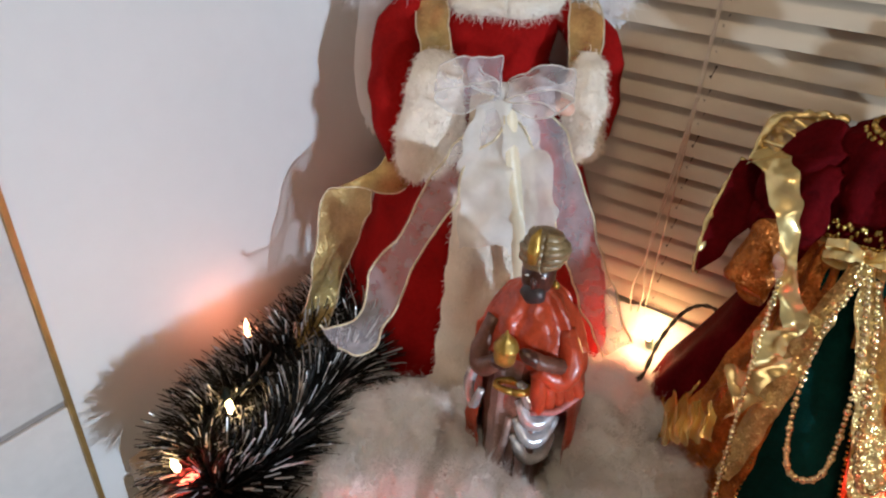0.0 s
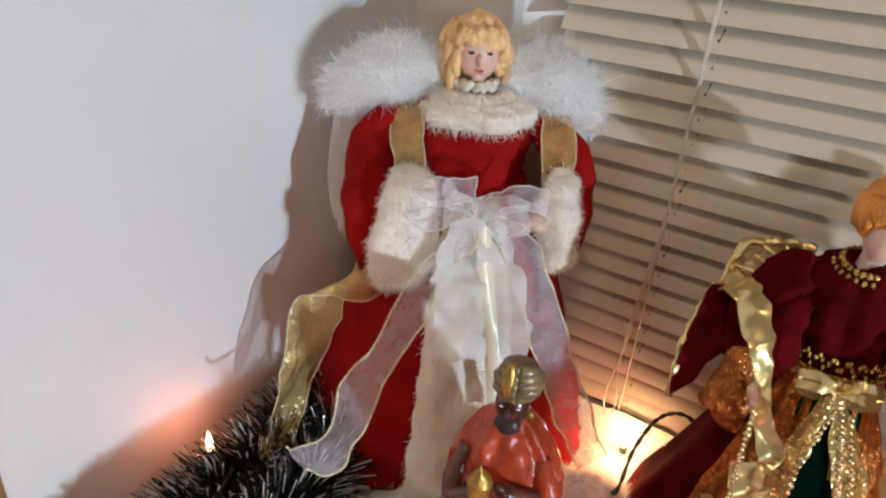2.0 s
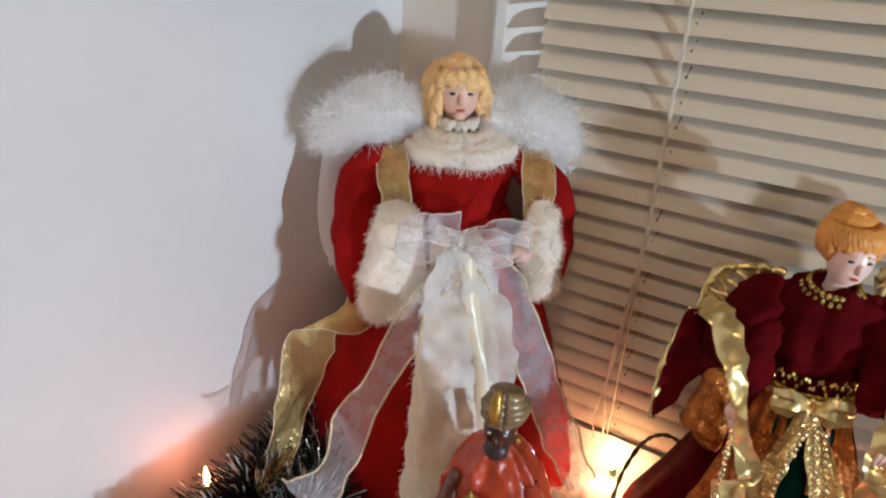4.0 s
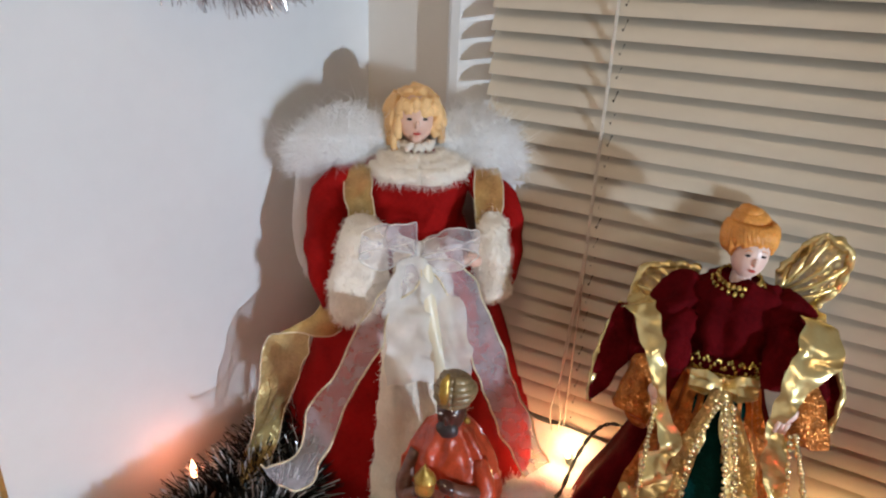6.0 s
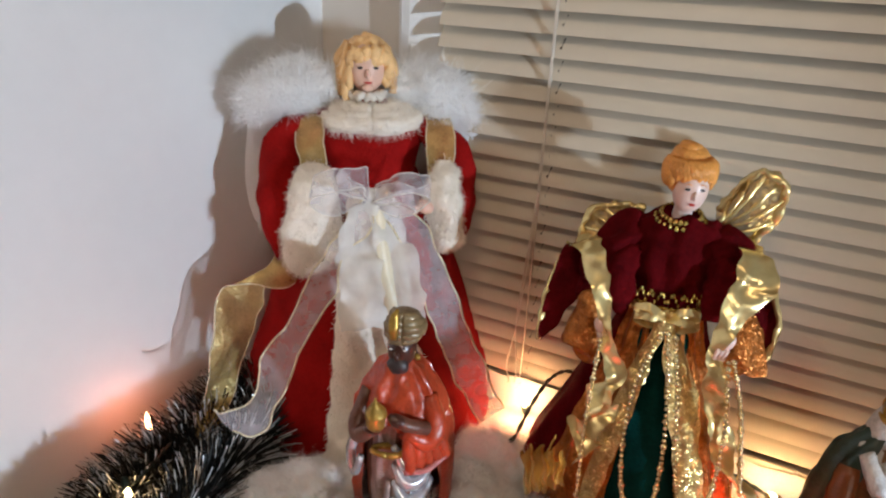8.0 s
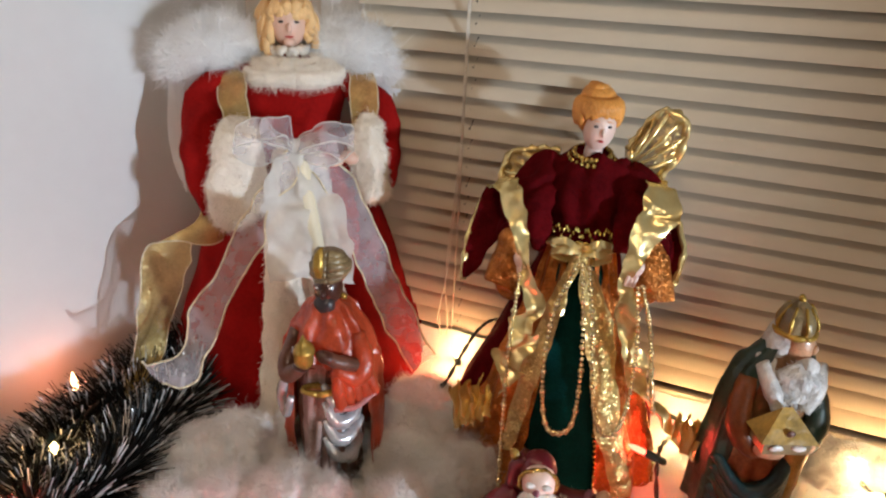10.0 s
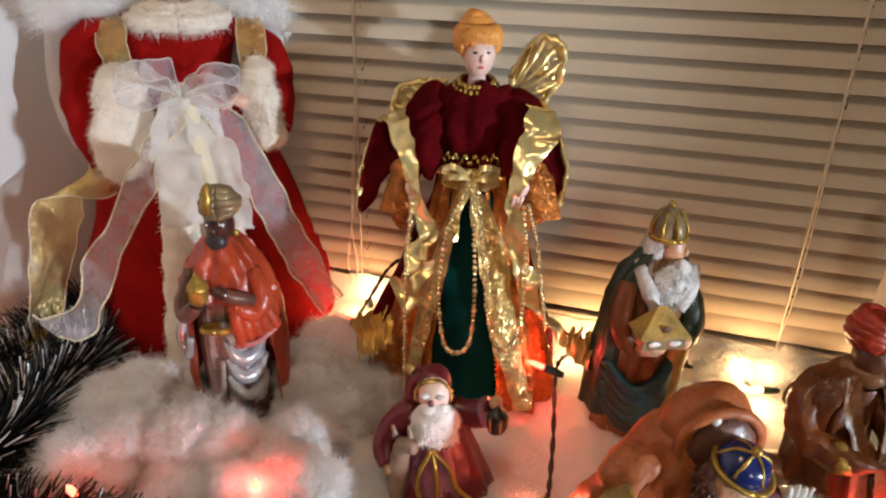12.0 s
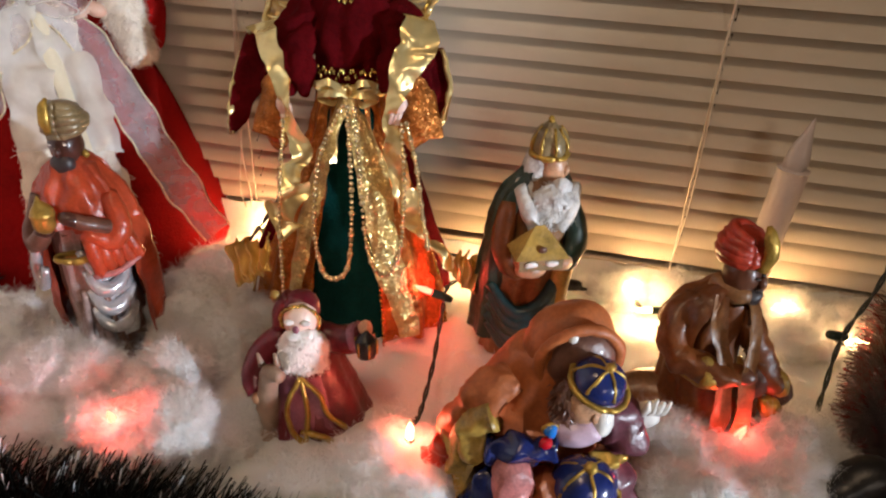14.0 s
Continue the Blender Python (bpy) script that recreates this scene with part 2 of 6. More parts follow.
def unit(v):
    return v / np.maximum(np.linalg.norm(v, axis=-1, keepdims=True), 1e-9)


class Build:
    """Collects surfaces of several materials into one mesh."""

    def __init__(self):
        self.v, self.f, self.m, self.mats = [], [], [], []
        self.count, self.carve = 0, 0.0

    def slot(self, name):
        if name not in self.mats:
            self.mats.append(name)
        return self.mats.index(name)

    def raw(self, verts, faces, name):
        start = len(self.f)
        if self.carve and len(verts) > 40:
            verts = self.shake(np.asarray(verts, float), self.carve, 150.0)
        self.v.append(np.asarray(verts, float))
        self.f.extend([tuple(int(i) + self.count for i in q) for q in faces])
        self.m.extend([self.slot(name)] * (len(self.f) - start))
        self.count += len(verts)
        return start, len(self.f)

    def grid(self, p, name, round_u=False, round_v=False, caps=False):
        n, m = p.shape[:2]
        q = []
        for i in range(n - (0 if round_u else 1)):
            for j in range(m - (0 if round_v else 1)):
                a, b = i, (i + 1) % n
                c, d = j, (j + 1) % m
                q.append((a * m + c, a * m + d, b * m + d, b * m + c))
        if caps:
            q.append(tuple(range(m))[::-1])
            q.append(tuple(range((n - 1) * m, n * m)))
        return self.raw(p.reshape(-1, 3), q, name)

    def lathe(self, keys, name, seg=44, n=22, folds=0, amp=0.0, a0=0.0, a1=360.0, phase=0.0, top_amp=0.2, rough=0.0, rscale=30.0, caps=True):
        """keys: z, rx, ry, cx, cy from the bottom up. Angle 0 is the front, growing to the right. folds: creases that run down."""
        k = glide(keys, n)
        whole = abs(a1 - a0) >= 359
        a = np.radians(np.linspace(a0, a1, seg, endpoint=not whole))
        u = np.linspace(0, 1, n)[:, None]
        wob = np.sin(folds * a + phase) + 0.5 * np.sin(folds * 1.7 * a + 2.1 * phase + 3 * u)
        if whole:
            wob = np.sin(folds * a + phase) + 0.5 * np.sin((folds + 3) * a + 2.1 * phase + 2 * u)
        s = 1 + amp * (top_amp + (1 - top_amp) * (1 - u)) * wob
        x = k[:, 3:4] + k[:, 1:2] * np.sin(a) * s
        y = k[:, 4:5] - k[:, 2:3] * np.cos(a) * s
        p = np.stack([x, y, np.broadcast_to(k[:, 0:1], x.shape)], -1)
        if rough:
            p = self.shake(p, rough, rscale)
        return self.grid(p, name, round_v=whole, caps=whole and caps)

    def shake(self, p, amp, scale):
        q = p.reshape(-1, 3)
        d = np.array([noise.noise_vector(Vector(c * scale)) for c in q])
        return (q + amp * d).reshape(p.shape)

    def tube(self, keys, name, seg=10, n=16, flat=1.0, rough=0.0, rscale=40.0):
        """keys: x, y, z, radius."""
        k = glide(keys, n)
        c, r = k[:, :3], np.maximum(k[:, 3:4], 1e-5)
        t = unit(np.gradient(c, axis=0))
        s = np.zeros_like(t)
        side = np.cross(t[0], (0, 1.0, 0) if abs(t[0, 2]) > 0.9 else (0, 0, 1.0))
        for i in range(n):
            side = unit(side - t[i] * (side @ t[i]))
            s[i] = side
        o = np.cross(t, s)
        a = np.linspace(0, 2 * np.pi, seg, endpoint=False)
        p = c[:, None] + r[:, None] * (s[:, None] * np.cos(a)[None, :, None] + flat * o[:, None] * np.sin(a)[None, :, None])
        if rough:
            p = self.shake(p, rough, rscale)
        return self.grid(p, name, round_v=True, caps=True)

    def ball(self, c, r, name, seg=18, n=12, rough=0.0, rscale=40.0, tilt=(0, 0, 0)):
        r = (r, r, r) if np.isscalar(r) else r
        a, b = np.linspace(0, 2 * np.pi, seg, endpoint=False), np.linspace(0.04, np.pi - 0.04, n)
        p = np.stack([np.sin(b)[:, None] * np.cos(a), np.sin(b)[:, None] * np.sin(a), np.broadcast_to(np.cos(b)[:, None], (n, seg))], -1) * np.array(r)
        if any(tilt):
            p = p @ np.array(Euler([radians(v) for v in tilt]).to_matrix()).T
        p = p[::-1] + np.array(c)
        if rough:
            p = self.shake(p, rough, rscale)
        return self.grid(p, name, round_v=True, caps=True)

    def ribbon(self, keys, name, n=40, wide=7, edge=None, crumple=0.0, cscale=60.0, cup=0.0, thick=0.0):
        """keys: x, y, z of the middle and sx, sy, sz to one side (half the width)."""
        k = glide(keys, n)
        c, s = k[:, :3], k[:, 3:]
        w = np.linspace(-1, 1, wide)[None, :, None]
        out = np.cross(unit(np.gradient(c, axis=0)), unit(s))
        p = c[:, None] + s[:, None] * w + out[:, None] * cup * (1 - w**2)
        if crumple:
            p = self.shake(p, crumple, cscale)
        got = self.grid(p, name)
        if edge:
            for j in (0, wide - 1):
                e = p[:, j]
                self.tube(np.hstack([e, np.full((n, 1), edge[1])]), edge[0], seg=5, n=n)
        return got

    def fur(self, span, count, length, width, name, droop=0.0, spread=0.5, tips=None, bend=(0, 0, 0)):
        """Short hairs over the faces span[0] to span[1]."""
        pts = np.vstack(self.v)
        tri = np.array([(q[0], q[i], q[i + 1]) for q in self.f[span[0]:span[1]] for i in range(1, min(len(q), 4) - 1)])
        a, b, c = pts[tri[:, 0]], pts[tri[:, 1]], pts[tri[:, 2]]
        nor = np.cross(b - a, c - a)
        area = np.linalg.norm(nor, axis=1)
        pick = RNG.choice(len(tri), count, p=area / area.sum())
        u, w = RNG.random((count, 1)), RNG.random((count, 1))
        flip = u + w > 1
        u, w = np.where(flip, 1 - u, u), np.where(flip, 1 - w, w)
        root = a[pick] + u * (b - a)[pick] + w * (c - a)[pick]
        mid = pts[np.unique(tri)].mean(0)
        nn = unit(nor[pick])
        way = unit(0.75 * nn + 1.3 * spread * RNG.normal(size=(count, 3)) + np.array(bend))
        way[:, 2] -= droop
        way = unit(way + nn * np.maximum(0, 0.15 - (way * nn).sum(1, keepdims=True)))
        ln = length * (0.5 + 0.8 * RNG.random((count, 1)))
        side = unit(np.cross(way, nn) + 0.25 * RNG.normal(size=(count, 3))) * -width
        knee = root + way * ln * 0.55
        tip = root + unit(way + np.array([0, 0, -0.35 * (droop + 0.3)]) + 0.3 * RNG.normal(size=(count, 3))) * ln
        v = np.stack([root - side, root + side, knee + side * 0.7, knee - side * 0.7, tip], 1).reshape(-1, 3)
        base = np.arange(count)[:, None] * 5
        faces = [tuple(r) for r in np.hstack([base, base + 1, base + 2, base + 3])] + [tuple(r) for r in np.hstack([base + 3, base + 2, base + 4])]
        return self.raw(v, faces, name)

    def beads(self, keys, n, r, name):
        for i, c in enumerate(glide(keys, n)):
            self.ball(c, r * (1.25 if i % 4 == 0 else 0.85), name, seg=6, n=5)

    def mesh(self, name):
        me = bpy.data.meshes.new(name)
        me.from_pydata(np.vstack(self.v).tolist(), [], self.f)
        for m in self.mats:
            me.materials.append(MATS[m])
        me.polygons.foreach_set("material_index", self.m)
        me.polygons.foreach_set("use_smooth", [True] * len(self.f))
        me.update()
        return me

    def thing(self, name, m, label="", category="", group="", kind=""):
        ob = new(name, self.mesh(name))
        ob.matrix_world = m
        return tagged(ob, label, category, group, kind)

    def part(self, name, parent, label="", m=None, kind=""):
        ob = new(name, self.mesh(name))
        ob.parent = parent
        if m is not None:
            ob.matrix_local = m
        return tagged(ob, label, kind=kind)


def crisp(b, verts, faces, name):
    """Flat facets with sharp edges between them."""
    for q in faces:
        b.raw([verts[i] for i in q], [tuple(range(len(q)))], name)


def box(x0, x1, y0, y1, z0, z1, name, bevel=0.0):
    """A box as a Build with softened edges."""
    b = Build()
    bm = bmesh.new()
    bmesh.ops.create_cube(bm, size=1, matrix=Matrix.Translation(((x0 + x1) / 2, (y0 + y1) / 2, (z0 + z1) / 2)) @ Matrix.Diagonal((x1 - x0, y1 - y0, z1 - z0, 1)))
    if bevel:
        bmesh.ops.bevel(bm, geom=bm.edges[:], offset=bevel, segments=2, affect="EDGES", profile=0.6)
    bm.verts.index_update()
    b.raw([v.co[:] for v in bm.verts], [[v.index for v in f.verts] for f in bm.faces], name)
    bm.free()
    return b


def flat(ob):
    ob.data.polygons.foreach_set("use_smooth", [False] * len(ob.data.polygons))
    return ob


def empty(name, m, label, category, group="", kind=""):
    ob = new(name)
    ob.matrix_world = m
    ob.empty_display_size = 0.02
    return tagged(ob, label, category, group, kind)


# ---- the room ----
I = Matrix.Identity(4)
LEFT, BACK, TILES = -0.44, 0.626, 0.152


def structure(name, label, category, *dims, material="wall_paint"):
    return flat(box(*dims, material).thing(name, I, label, category, kind="structure"))


wall_left = structure("wall_left", "smooth white painted wall beside the window", "wall", LEFT - 0.12, LEFT, TILES, BACK + 0.12, -0.75, 1.7)
wall_tiled = structure("wall_tiled", "grey grout bed of the tiled stretch of wall", "wall", LEFT - 0.12, LEFT - 0.004, -3.2, TILES - 0.004, -0.75, 1.7, material="grout")
structure("wall_window", "beige painted window wall", "wall", LEFT, -0.305, BACK, BACK + 0.12, -0.75, 1.7, material="beige_paint")
structure("wall_window_below", "painted wall below the window", "wall", -0.305, 3.4, BACK, BACK + 0.12, -0.75, -0.02, material="beige_paint")
structure("wall_window_above", "painted wall above the window", "wall", -0.305, 3.4, BACK, BACK + 0.12, 1.2, 1.7, material="beige_paint")
structure("wall_right", "plain painted far side wall", "wall", 3.4, 3.52, -3.2, BACK + 0.12, -0.75, 1.7, material="beige_paint")
structure("wall_rear", "plain painted wall behind", "wall", LEFT - 0.12, 3.52, -3.32, -3.2, -0.75, 1.7, material="beige_paint")
structure("floor", "brown carpeted floor", "floor", LEFT - 0.12, 3.52, -3.32, BACK + 0.12, -0.87, -0.75, material="carpet")
structure("ceiling", "plain white ceiling", "ceiling", LEFT - 0.12, 3.52, -3.32, BACK + 0.12, 1.7, 1.8, material="ceiling_white")
structure("trim", "thin brass edging strip between paint and tiles", "trim", LEFT - 0.01, LEFT + 0.0025, TILES - 0.004, TILES, -0.7, 1.69, material="brass_trim")
structure("wall_window_right", "painted wall beyond the window", "wall", 1.6, 3.4, BACK, BACK + 0.12, -0.02, 1.2, material="beige_paint")

window = empty("window_1", pose(0.99, BACK, 0.59), "white framed dark window behind the lowered blind", "window", kind="structure")


def window_part(name, x0, x1, y0, y1, z0, z1, material):
    b = box(x0 - 0.99, x1 - 0.99, y0 - BACK, y1 - BACK, z0 - 0.59, z1 - 0.59, material, 0.002)
    flat(b.part(name, window))


casing = Build()
rim = [(-0.304, 0.600), (-0.259, 0.619), (-0.259, 0.70), (-0.318, 0.70), (-0.318, 0.602), (-0.314, 0.600)]
crisp(casing, [(x - 0.99, y - BACK, z - 0.59) for z in (-0.02, 1.2) for x, y in rim], [(0, 1, 7, 6), (1, 2, 8, 7), (2, 3, 9, 8), (3, 4, 10, 9), (4, 5, 11, 10), (5, 0, 6, 11), (5, 4, 3, 2, 1, 0), (6, 7, 8, 9, 10, 11)], "white_gloss")
casing.part("window_frame", window)
window_part("window_frame", -0.262, 1.55, 0.612, 0.7, 1.15, 1.2, "white_gloss")
window_part("window_frame", 1.55, 1.6, 0.612, 0.7, -0.02, 1.2, "white_gloss")
window_part("window_sill", -0.262, 1.55, 0.602, 0.7, -0.02, 0.012, "white_gloss")
window_part("pane", -0.262, 1.55, 0.66, 0.668, 0.012, 1.15, "glass_dark")

# the table that carries it all
table = empty("table", pose(0.35, 0.2, -0.75), "brown wooden table pushed into the corner", "table")
flat(box(-0.770, 0.75, -0.030, 0.395, 0.715, 0.75, "table_wood", 0.004).part("tabletop", table))
for sx in (-0.74, 0.70):
    for sy in (-0.01, 0.36):
        flat(box(sx - 0.025, sx + 0.025, sy - 0.025, sy + 0.025, 0, 0.715, "table_wood", 0.004).part("leg", table))

# ---- the blind ----
PITCH, SLAT_Y, SLAT_Z0 = 0.0208, 0.588, 0.0662
blind = empty("venetian_blind", I, "cream slatted venetian blind, lowered and tilted shut", "blind")
slat = Build()
prof = []
for q in np.linspace(-1, 1, 7):
    along, bow = q * 0.0125, 0.0022 * (1 - q * q)
    c, s = math.cos(radians(56)), math.sin(radians(56))
    prof.append((along * c - bow * s, along * s + bow * c))
prof = np.array(prof)
xs = np.array([-0.257, -0.1325, 0.3225, 0.8, 1.5])
for off in (0, 0.0006):
    p = np.stack([np.stack([np.full(7, x), prof[:, 0] - off, prof[:, 1]], -1) for x in xs], 0)
    slat.grid(p if off else p[:, ::-1], "slat_vinyl")
slat_mesh = slat.mesh("slat")
for i in range(50):
    ob = new("slat", slat_mesh)
    ob.parent = blind
    ob.location = (RNG.normal() * 0.0006, SLAT_Y, SLAT_Z0 + PITCH * i + RNG.normal() * 0.0002)
    ob.rotation_euler = (RNG.normal() * 0.012, RNG.normal() * 0.0004, 0)
rail = box(-0.257, 1.5, SLAT_Y - 0.011, SLAT_Y + 0.011, 0.036, 0.050, "slat_vinyl", 0.003)
flat(rail.part("bottom_rail", blind))
for cx in (-0.1325, 0.3225, 0.8):
    b = Build()
    for dy in (-0.0115, 0.0115):
        b.tube([(cx, SLAT_Y + dy, 0.035, 0.0006), (cx, SLAT_Y + dy, 1.14, 0.0006)], "cord", seg=6, n=4)
    for i in range(50):
        z = SLAT_Z0 + PITCH * i
        b.tube([(cx, SLAT_Y - 0.0115, z - 0.0105, 0.0005), (cx, SLAT_Y + 0.0115, z - 0.008, 0.0005)], "cord", seg=5, n=3)
    b.part("ladder_cord", blind)
    # dark tubes laid on the whole slats as the shade of their holes
    b = Build()
    for i in range(50):
        z = SLAT_Z0 + PITCH * i
        b.tube([(cx + 0.0035, SLAT_Y - 0.0030, z - 0.0010, 0.0009), (cx + 0.0042, SLAT_Y - 0.0040, z - 0.0030, 0.0010), (cx + 0.0050, SLAT_Y - 0.0015, z + 0.0010, 0.0009), (cx + 0.0056, SLAT_Y + 0.0025, z + 0.0065, 0.0008)], "slot", seg=6, n=7)
    b.part("cord_slot_shade", blind)
for cx, z0, dx, top_x in ((-0.144, 0.047, 0.004, -0.1320), (-0.139, 0.040, -0.003, -0.1335), (0.3235, 0.032, 0.002, 0.3230)):
    b = Build()
    b.tube([(cx, SLAT_Y - 0.016, z0, 0.0007), (cx - dx, SLAT_Y - 0.017, z0 + 0.03, 0.0007), (cx + dx, SLAT_Y - 0.0155, z0 + 0.09, 0.0007), (top_x, SLAT_Y - 0.0145, 0.27, 0.0007), (top_x, SLAT_Y - 0.0135, 0.36, 0.0007), (top_x, SLAT_Y - 0.0135, 1.14, 0.0007)], "cord", seg=6, n=40)
    b.part("lift_cord", blind)
    b = Build()
    b.tube([(cx, SLAT_Y - 0.016, z0 + 0.003, 0.001), (cx, SLAT_Y - 0.016, z0 - 0.004, 0.002), (cx, SLAT_Y - 0.016, z0 - 0.008, 0.0012)], "cord", seg=8, n=6)
    b.part("cord_end", blind)
flat(box(-0.257, 1.5, SLAT_Y - 0.014, SLAT_Y + 0.014, 1.135, 1.165, "slat_vinyl", 0.003).part("head_rail", blind))


# ---- the red angel in the corner ----
def red_angel():
    b = Build()
    cx = 0.008
    # petticoat hem, skirt and bodice
    s = b.lathe([(0.0, 0.142, 0.142, cx, 0), (0.02, 0.148, 0.148, cx, 0), (0.032, 0.143, 0.143, cx, 0)], "cream_fur", seg=60, n=6, folds=9, amp=0.02)
    b.fur(s, 1800, 0.006, 0.0005, "cream_fur", 0.5)
    b.lathe([(0.026, 0.150, 0.150, cx, 0), (0.05, 0.141, 0.141, cx, 0), (0.10, 0.123, 0.123, cx, 0), (0.15, 0.106, 0.106, cx, 0), (0.20, 0.089, 0.089, cx, 0),
             (0.25, 0.070, 0.068, cx, 0), (0.285, 0.053, 0.048, cx, 0)], "red_velvet", seg=90, n=34, folds=9, amp=0.030, phase=0.8, rough=0.004, rscale=22)
    b.lathe([(0.275, 0.050, 0.046, cx, 0), (0.30, 0.050, 0.044, cx, -0.002), (0.325, 0.058, 0.040, cx, 0), (0.345, 0.055, 0.032, cx, 0.002), (0.356, 0.030, 0.022, cx, 0.002),
             (0.362, 0.012, 0.012, cx, 0)], "red_velvet", seg=48, n=20, folds=7, amp=0.02, rough=0.003, rscale=50)
    # wide sleeves, long fur cuffs and the one hand that shows
    b.tube([(-0.022, 0.0, 0.338, 0.013), (-0.048, -0.006, 0.331, 0.017), (-0.074, -0.022, 0.316, 0.020), (-0.078, -0.042, 0.280, 0.022), (-0.074, -0.054, 0.240, 0.020), (-0.070, -0.058, 0.214, 0.012)],
           "red_velvet", seg=26, n=30, rough=0.006, rscale=40)
    b.tube([(0.040, 0.0, 0.338, 0.013), (0.064, -0.006, 0.331, 0.016), (0.091, -0.022, 0.314, 0.019), (0.097, -0.040, 0.278, 0.019), (0.094, -0.050, 0.240, 0.015), (0.090, -0.052, 0.222, 0.009)],
           "red_velvet", seg=26, n=30, rough=0.006, rscale=40)
    for keys in ([(-0.050, -0.060, 0.306, 0.010), (-0.046, -0.072, 0.294, 0.021), (-0.045, -0.078, 0.270, 0.0245), (-0.048, -0.078, 0.244, 0.0265), (-0.050, -0.072, 0.220, 0.025), (-0.050, -0.064, 0.206, 0.012)],
                 [(0.080, -0.058, 0.308, 0.006), (0.080, -0.068, 0.296, 0.014), (0.079, -0.074, 0.274, 0.0155), (0.082, -0.072, 0.248, 0.0155), (0.086, -0.064, 0.228, 0.0135), (0.087, -0.058, 0.217, 0.006)]):
        s = b.tube(keys, "cream_pad", seg=30, n=28, flat=0.75, rough=0.006, rscale=50)
        b.fur(s, 4200, 0.0065, 0.00035, "cream_fur", 0.5, 0.8)
    b.ball((0.058, -0.092, 0.276), (0.009, 0.006, 0.0065), "skin", tilt=(0, 25, 0))
    for i in range(3):
        b.tube([(0.054 - 0.002 * i, -0.096, 0.279 - 0.003 * i, 0.0026), (0.045 - 0.002 * i, -0.100, 0.276 - 0.0025 * i, 0.002)], "skin", seg=7, n=5)
    # the fur panel down the front
    s = b.lathe([(0.03, 0.158, 0.158, cx, 0), (0.10, 0.131, 0.131, cx, 0), (0.17, 0.107, 0.107, cx, 0), (0.24, 0.080, 0.080, cx, 0), (0.285, 0.058, 0.058, cx, 0)],
                "cream_pad", seg=26, n=34, a0=-19, a1=23, rough=0.007, rscale=45)
    b.fur(s, 6500, 0.007, 0.00035, "cream_fur", 0.9, 0.7)
    # broad fur collar and the lace ruff inside it
    a = np.linspace(0, 2 * np.pi, 26)
    for ring, high, fat in ((0.044, 0.344, 0.0085), (0.035, 0.349, 0.0090), (0.025, 0.354, 0.0090)):
        s = b.tube(np.stack([cx + 0.003 + ring * np.sin(a), -0.006 - ring * 0.8 * np.cos(a), high + 0.002 * np.cos(2 * a) - 0.006 * np.cos(a), np.full(26, fat)], -1), "cream_pad", seg=12, n=46, rough=0.003, rscale=90)
        b.fur(s, 3000, 0.0095, 0.0003, "cream_fur", 0.35, 0.7)
    a = np.linspace(-2.4, 2.4, 30)
    b.tube(np.stack([cx + 0.015 * np.sin(a) * (1 + 0.16 * np.sin(9 * a)), -0.010 - 0.017 * np.cos(a) * (1 + 0.16 * np.sin(9 * a)), 0.3655 + 0.003 * np.sin(13 * a), np.full(30, 0.0032)], -1), "cream_fur", seg=7, n=60)
    # head and curls
    b.tube([(cx, 0, 0.35, 0.010), (cx, -0.002, 0.378, 0.0095)], "skin", n=4)
    b.ball((cx, -0.010, 0.3905), (0.0178, 0.0185, 0.0235), "skin", seg=24, n=18)
    b.ball((cx, -0.0295, 0.387), (0.0026, 0.0035, 0.005), "skin", seg=8, n=7)
    b.ball((cx, -0.024, 0.3735), (0.006, 0.005, 0.0045), "skin", seg=8, n=7)
    for ex in (-0.0072, 0.0072):
        b.ball((cx + ex, -0.0268, 0.3925), (0.0030, 0.0012, 0.0013), "ink", seg=8, n=6)
        b.tube([(cx + ex - 0.0035, -0.0268, 0.3965, 0.0004), (cx + ex, -0.0275, 0.398, 0.0005), (cx + ex + 0.0035, -0.0262, 0.3965, 0.0004)], "blond_hair", seg=5, n=6)
    b.tube([(cx - 0.004, -0.0272, 0.379, 0.0005), (cx, -0.0285, 0.3787, 0.0011), (cx + 0.004, -0.0272, 0.379, 0.0005)], "lip", seg=6, n=6)
    b.ball((cx, 0.001, 0.398), (0.0235, 0.0225, 0.0225), "blond_hair", seg=26, n=18, rough=0.004, rscale=130)
    for i in range(60):
        ang = -2.75 + 5.5 * RNG.random()
        z0 = 0.409 - 0.010 * RNG.random()
        if abs(ang) < 0.75:
            drop, out = 0.004 + 0.004 * RNG.random(), 0.0245
        else:
            drop, out = 0.024 + 0.018 * RNG.random(), 0.0250
        tw = RNG.random() * 6
        keys = [(cx + math.sin(ang) * out * 0.8, -math.cos(ang) * out * 0.85 - 0.001, z0 + 0.004, 0.0035)]
        for q in (0.35, 0.7, 1.0):
            r = out + 0.0034 * math.sin(tw + 7 * q)
            keys.append((cx + math.sin(ang + 0.10 * math.sin(tw + 8 * q)) * r, -math.cos(ang) * r * 0.9, z0 - drop * q, 0.0052 - 0.0012 * q))
        b.tube(keys, "blond_hair", seg=7, n=9)
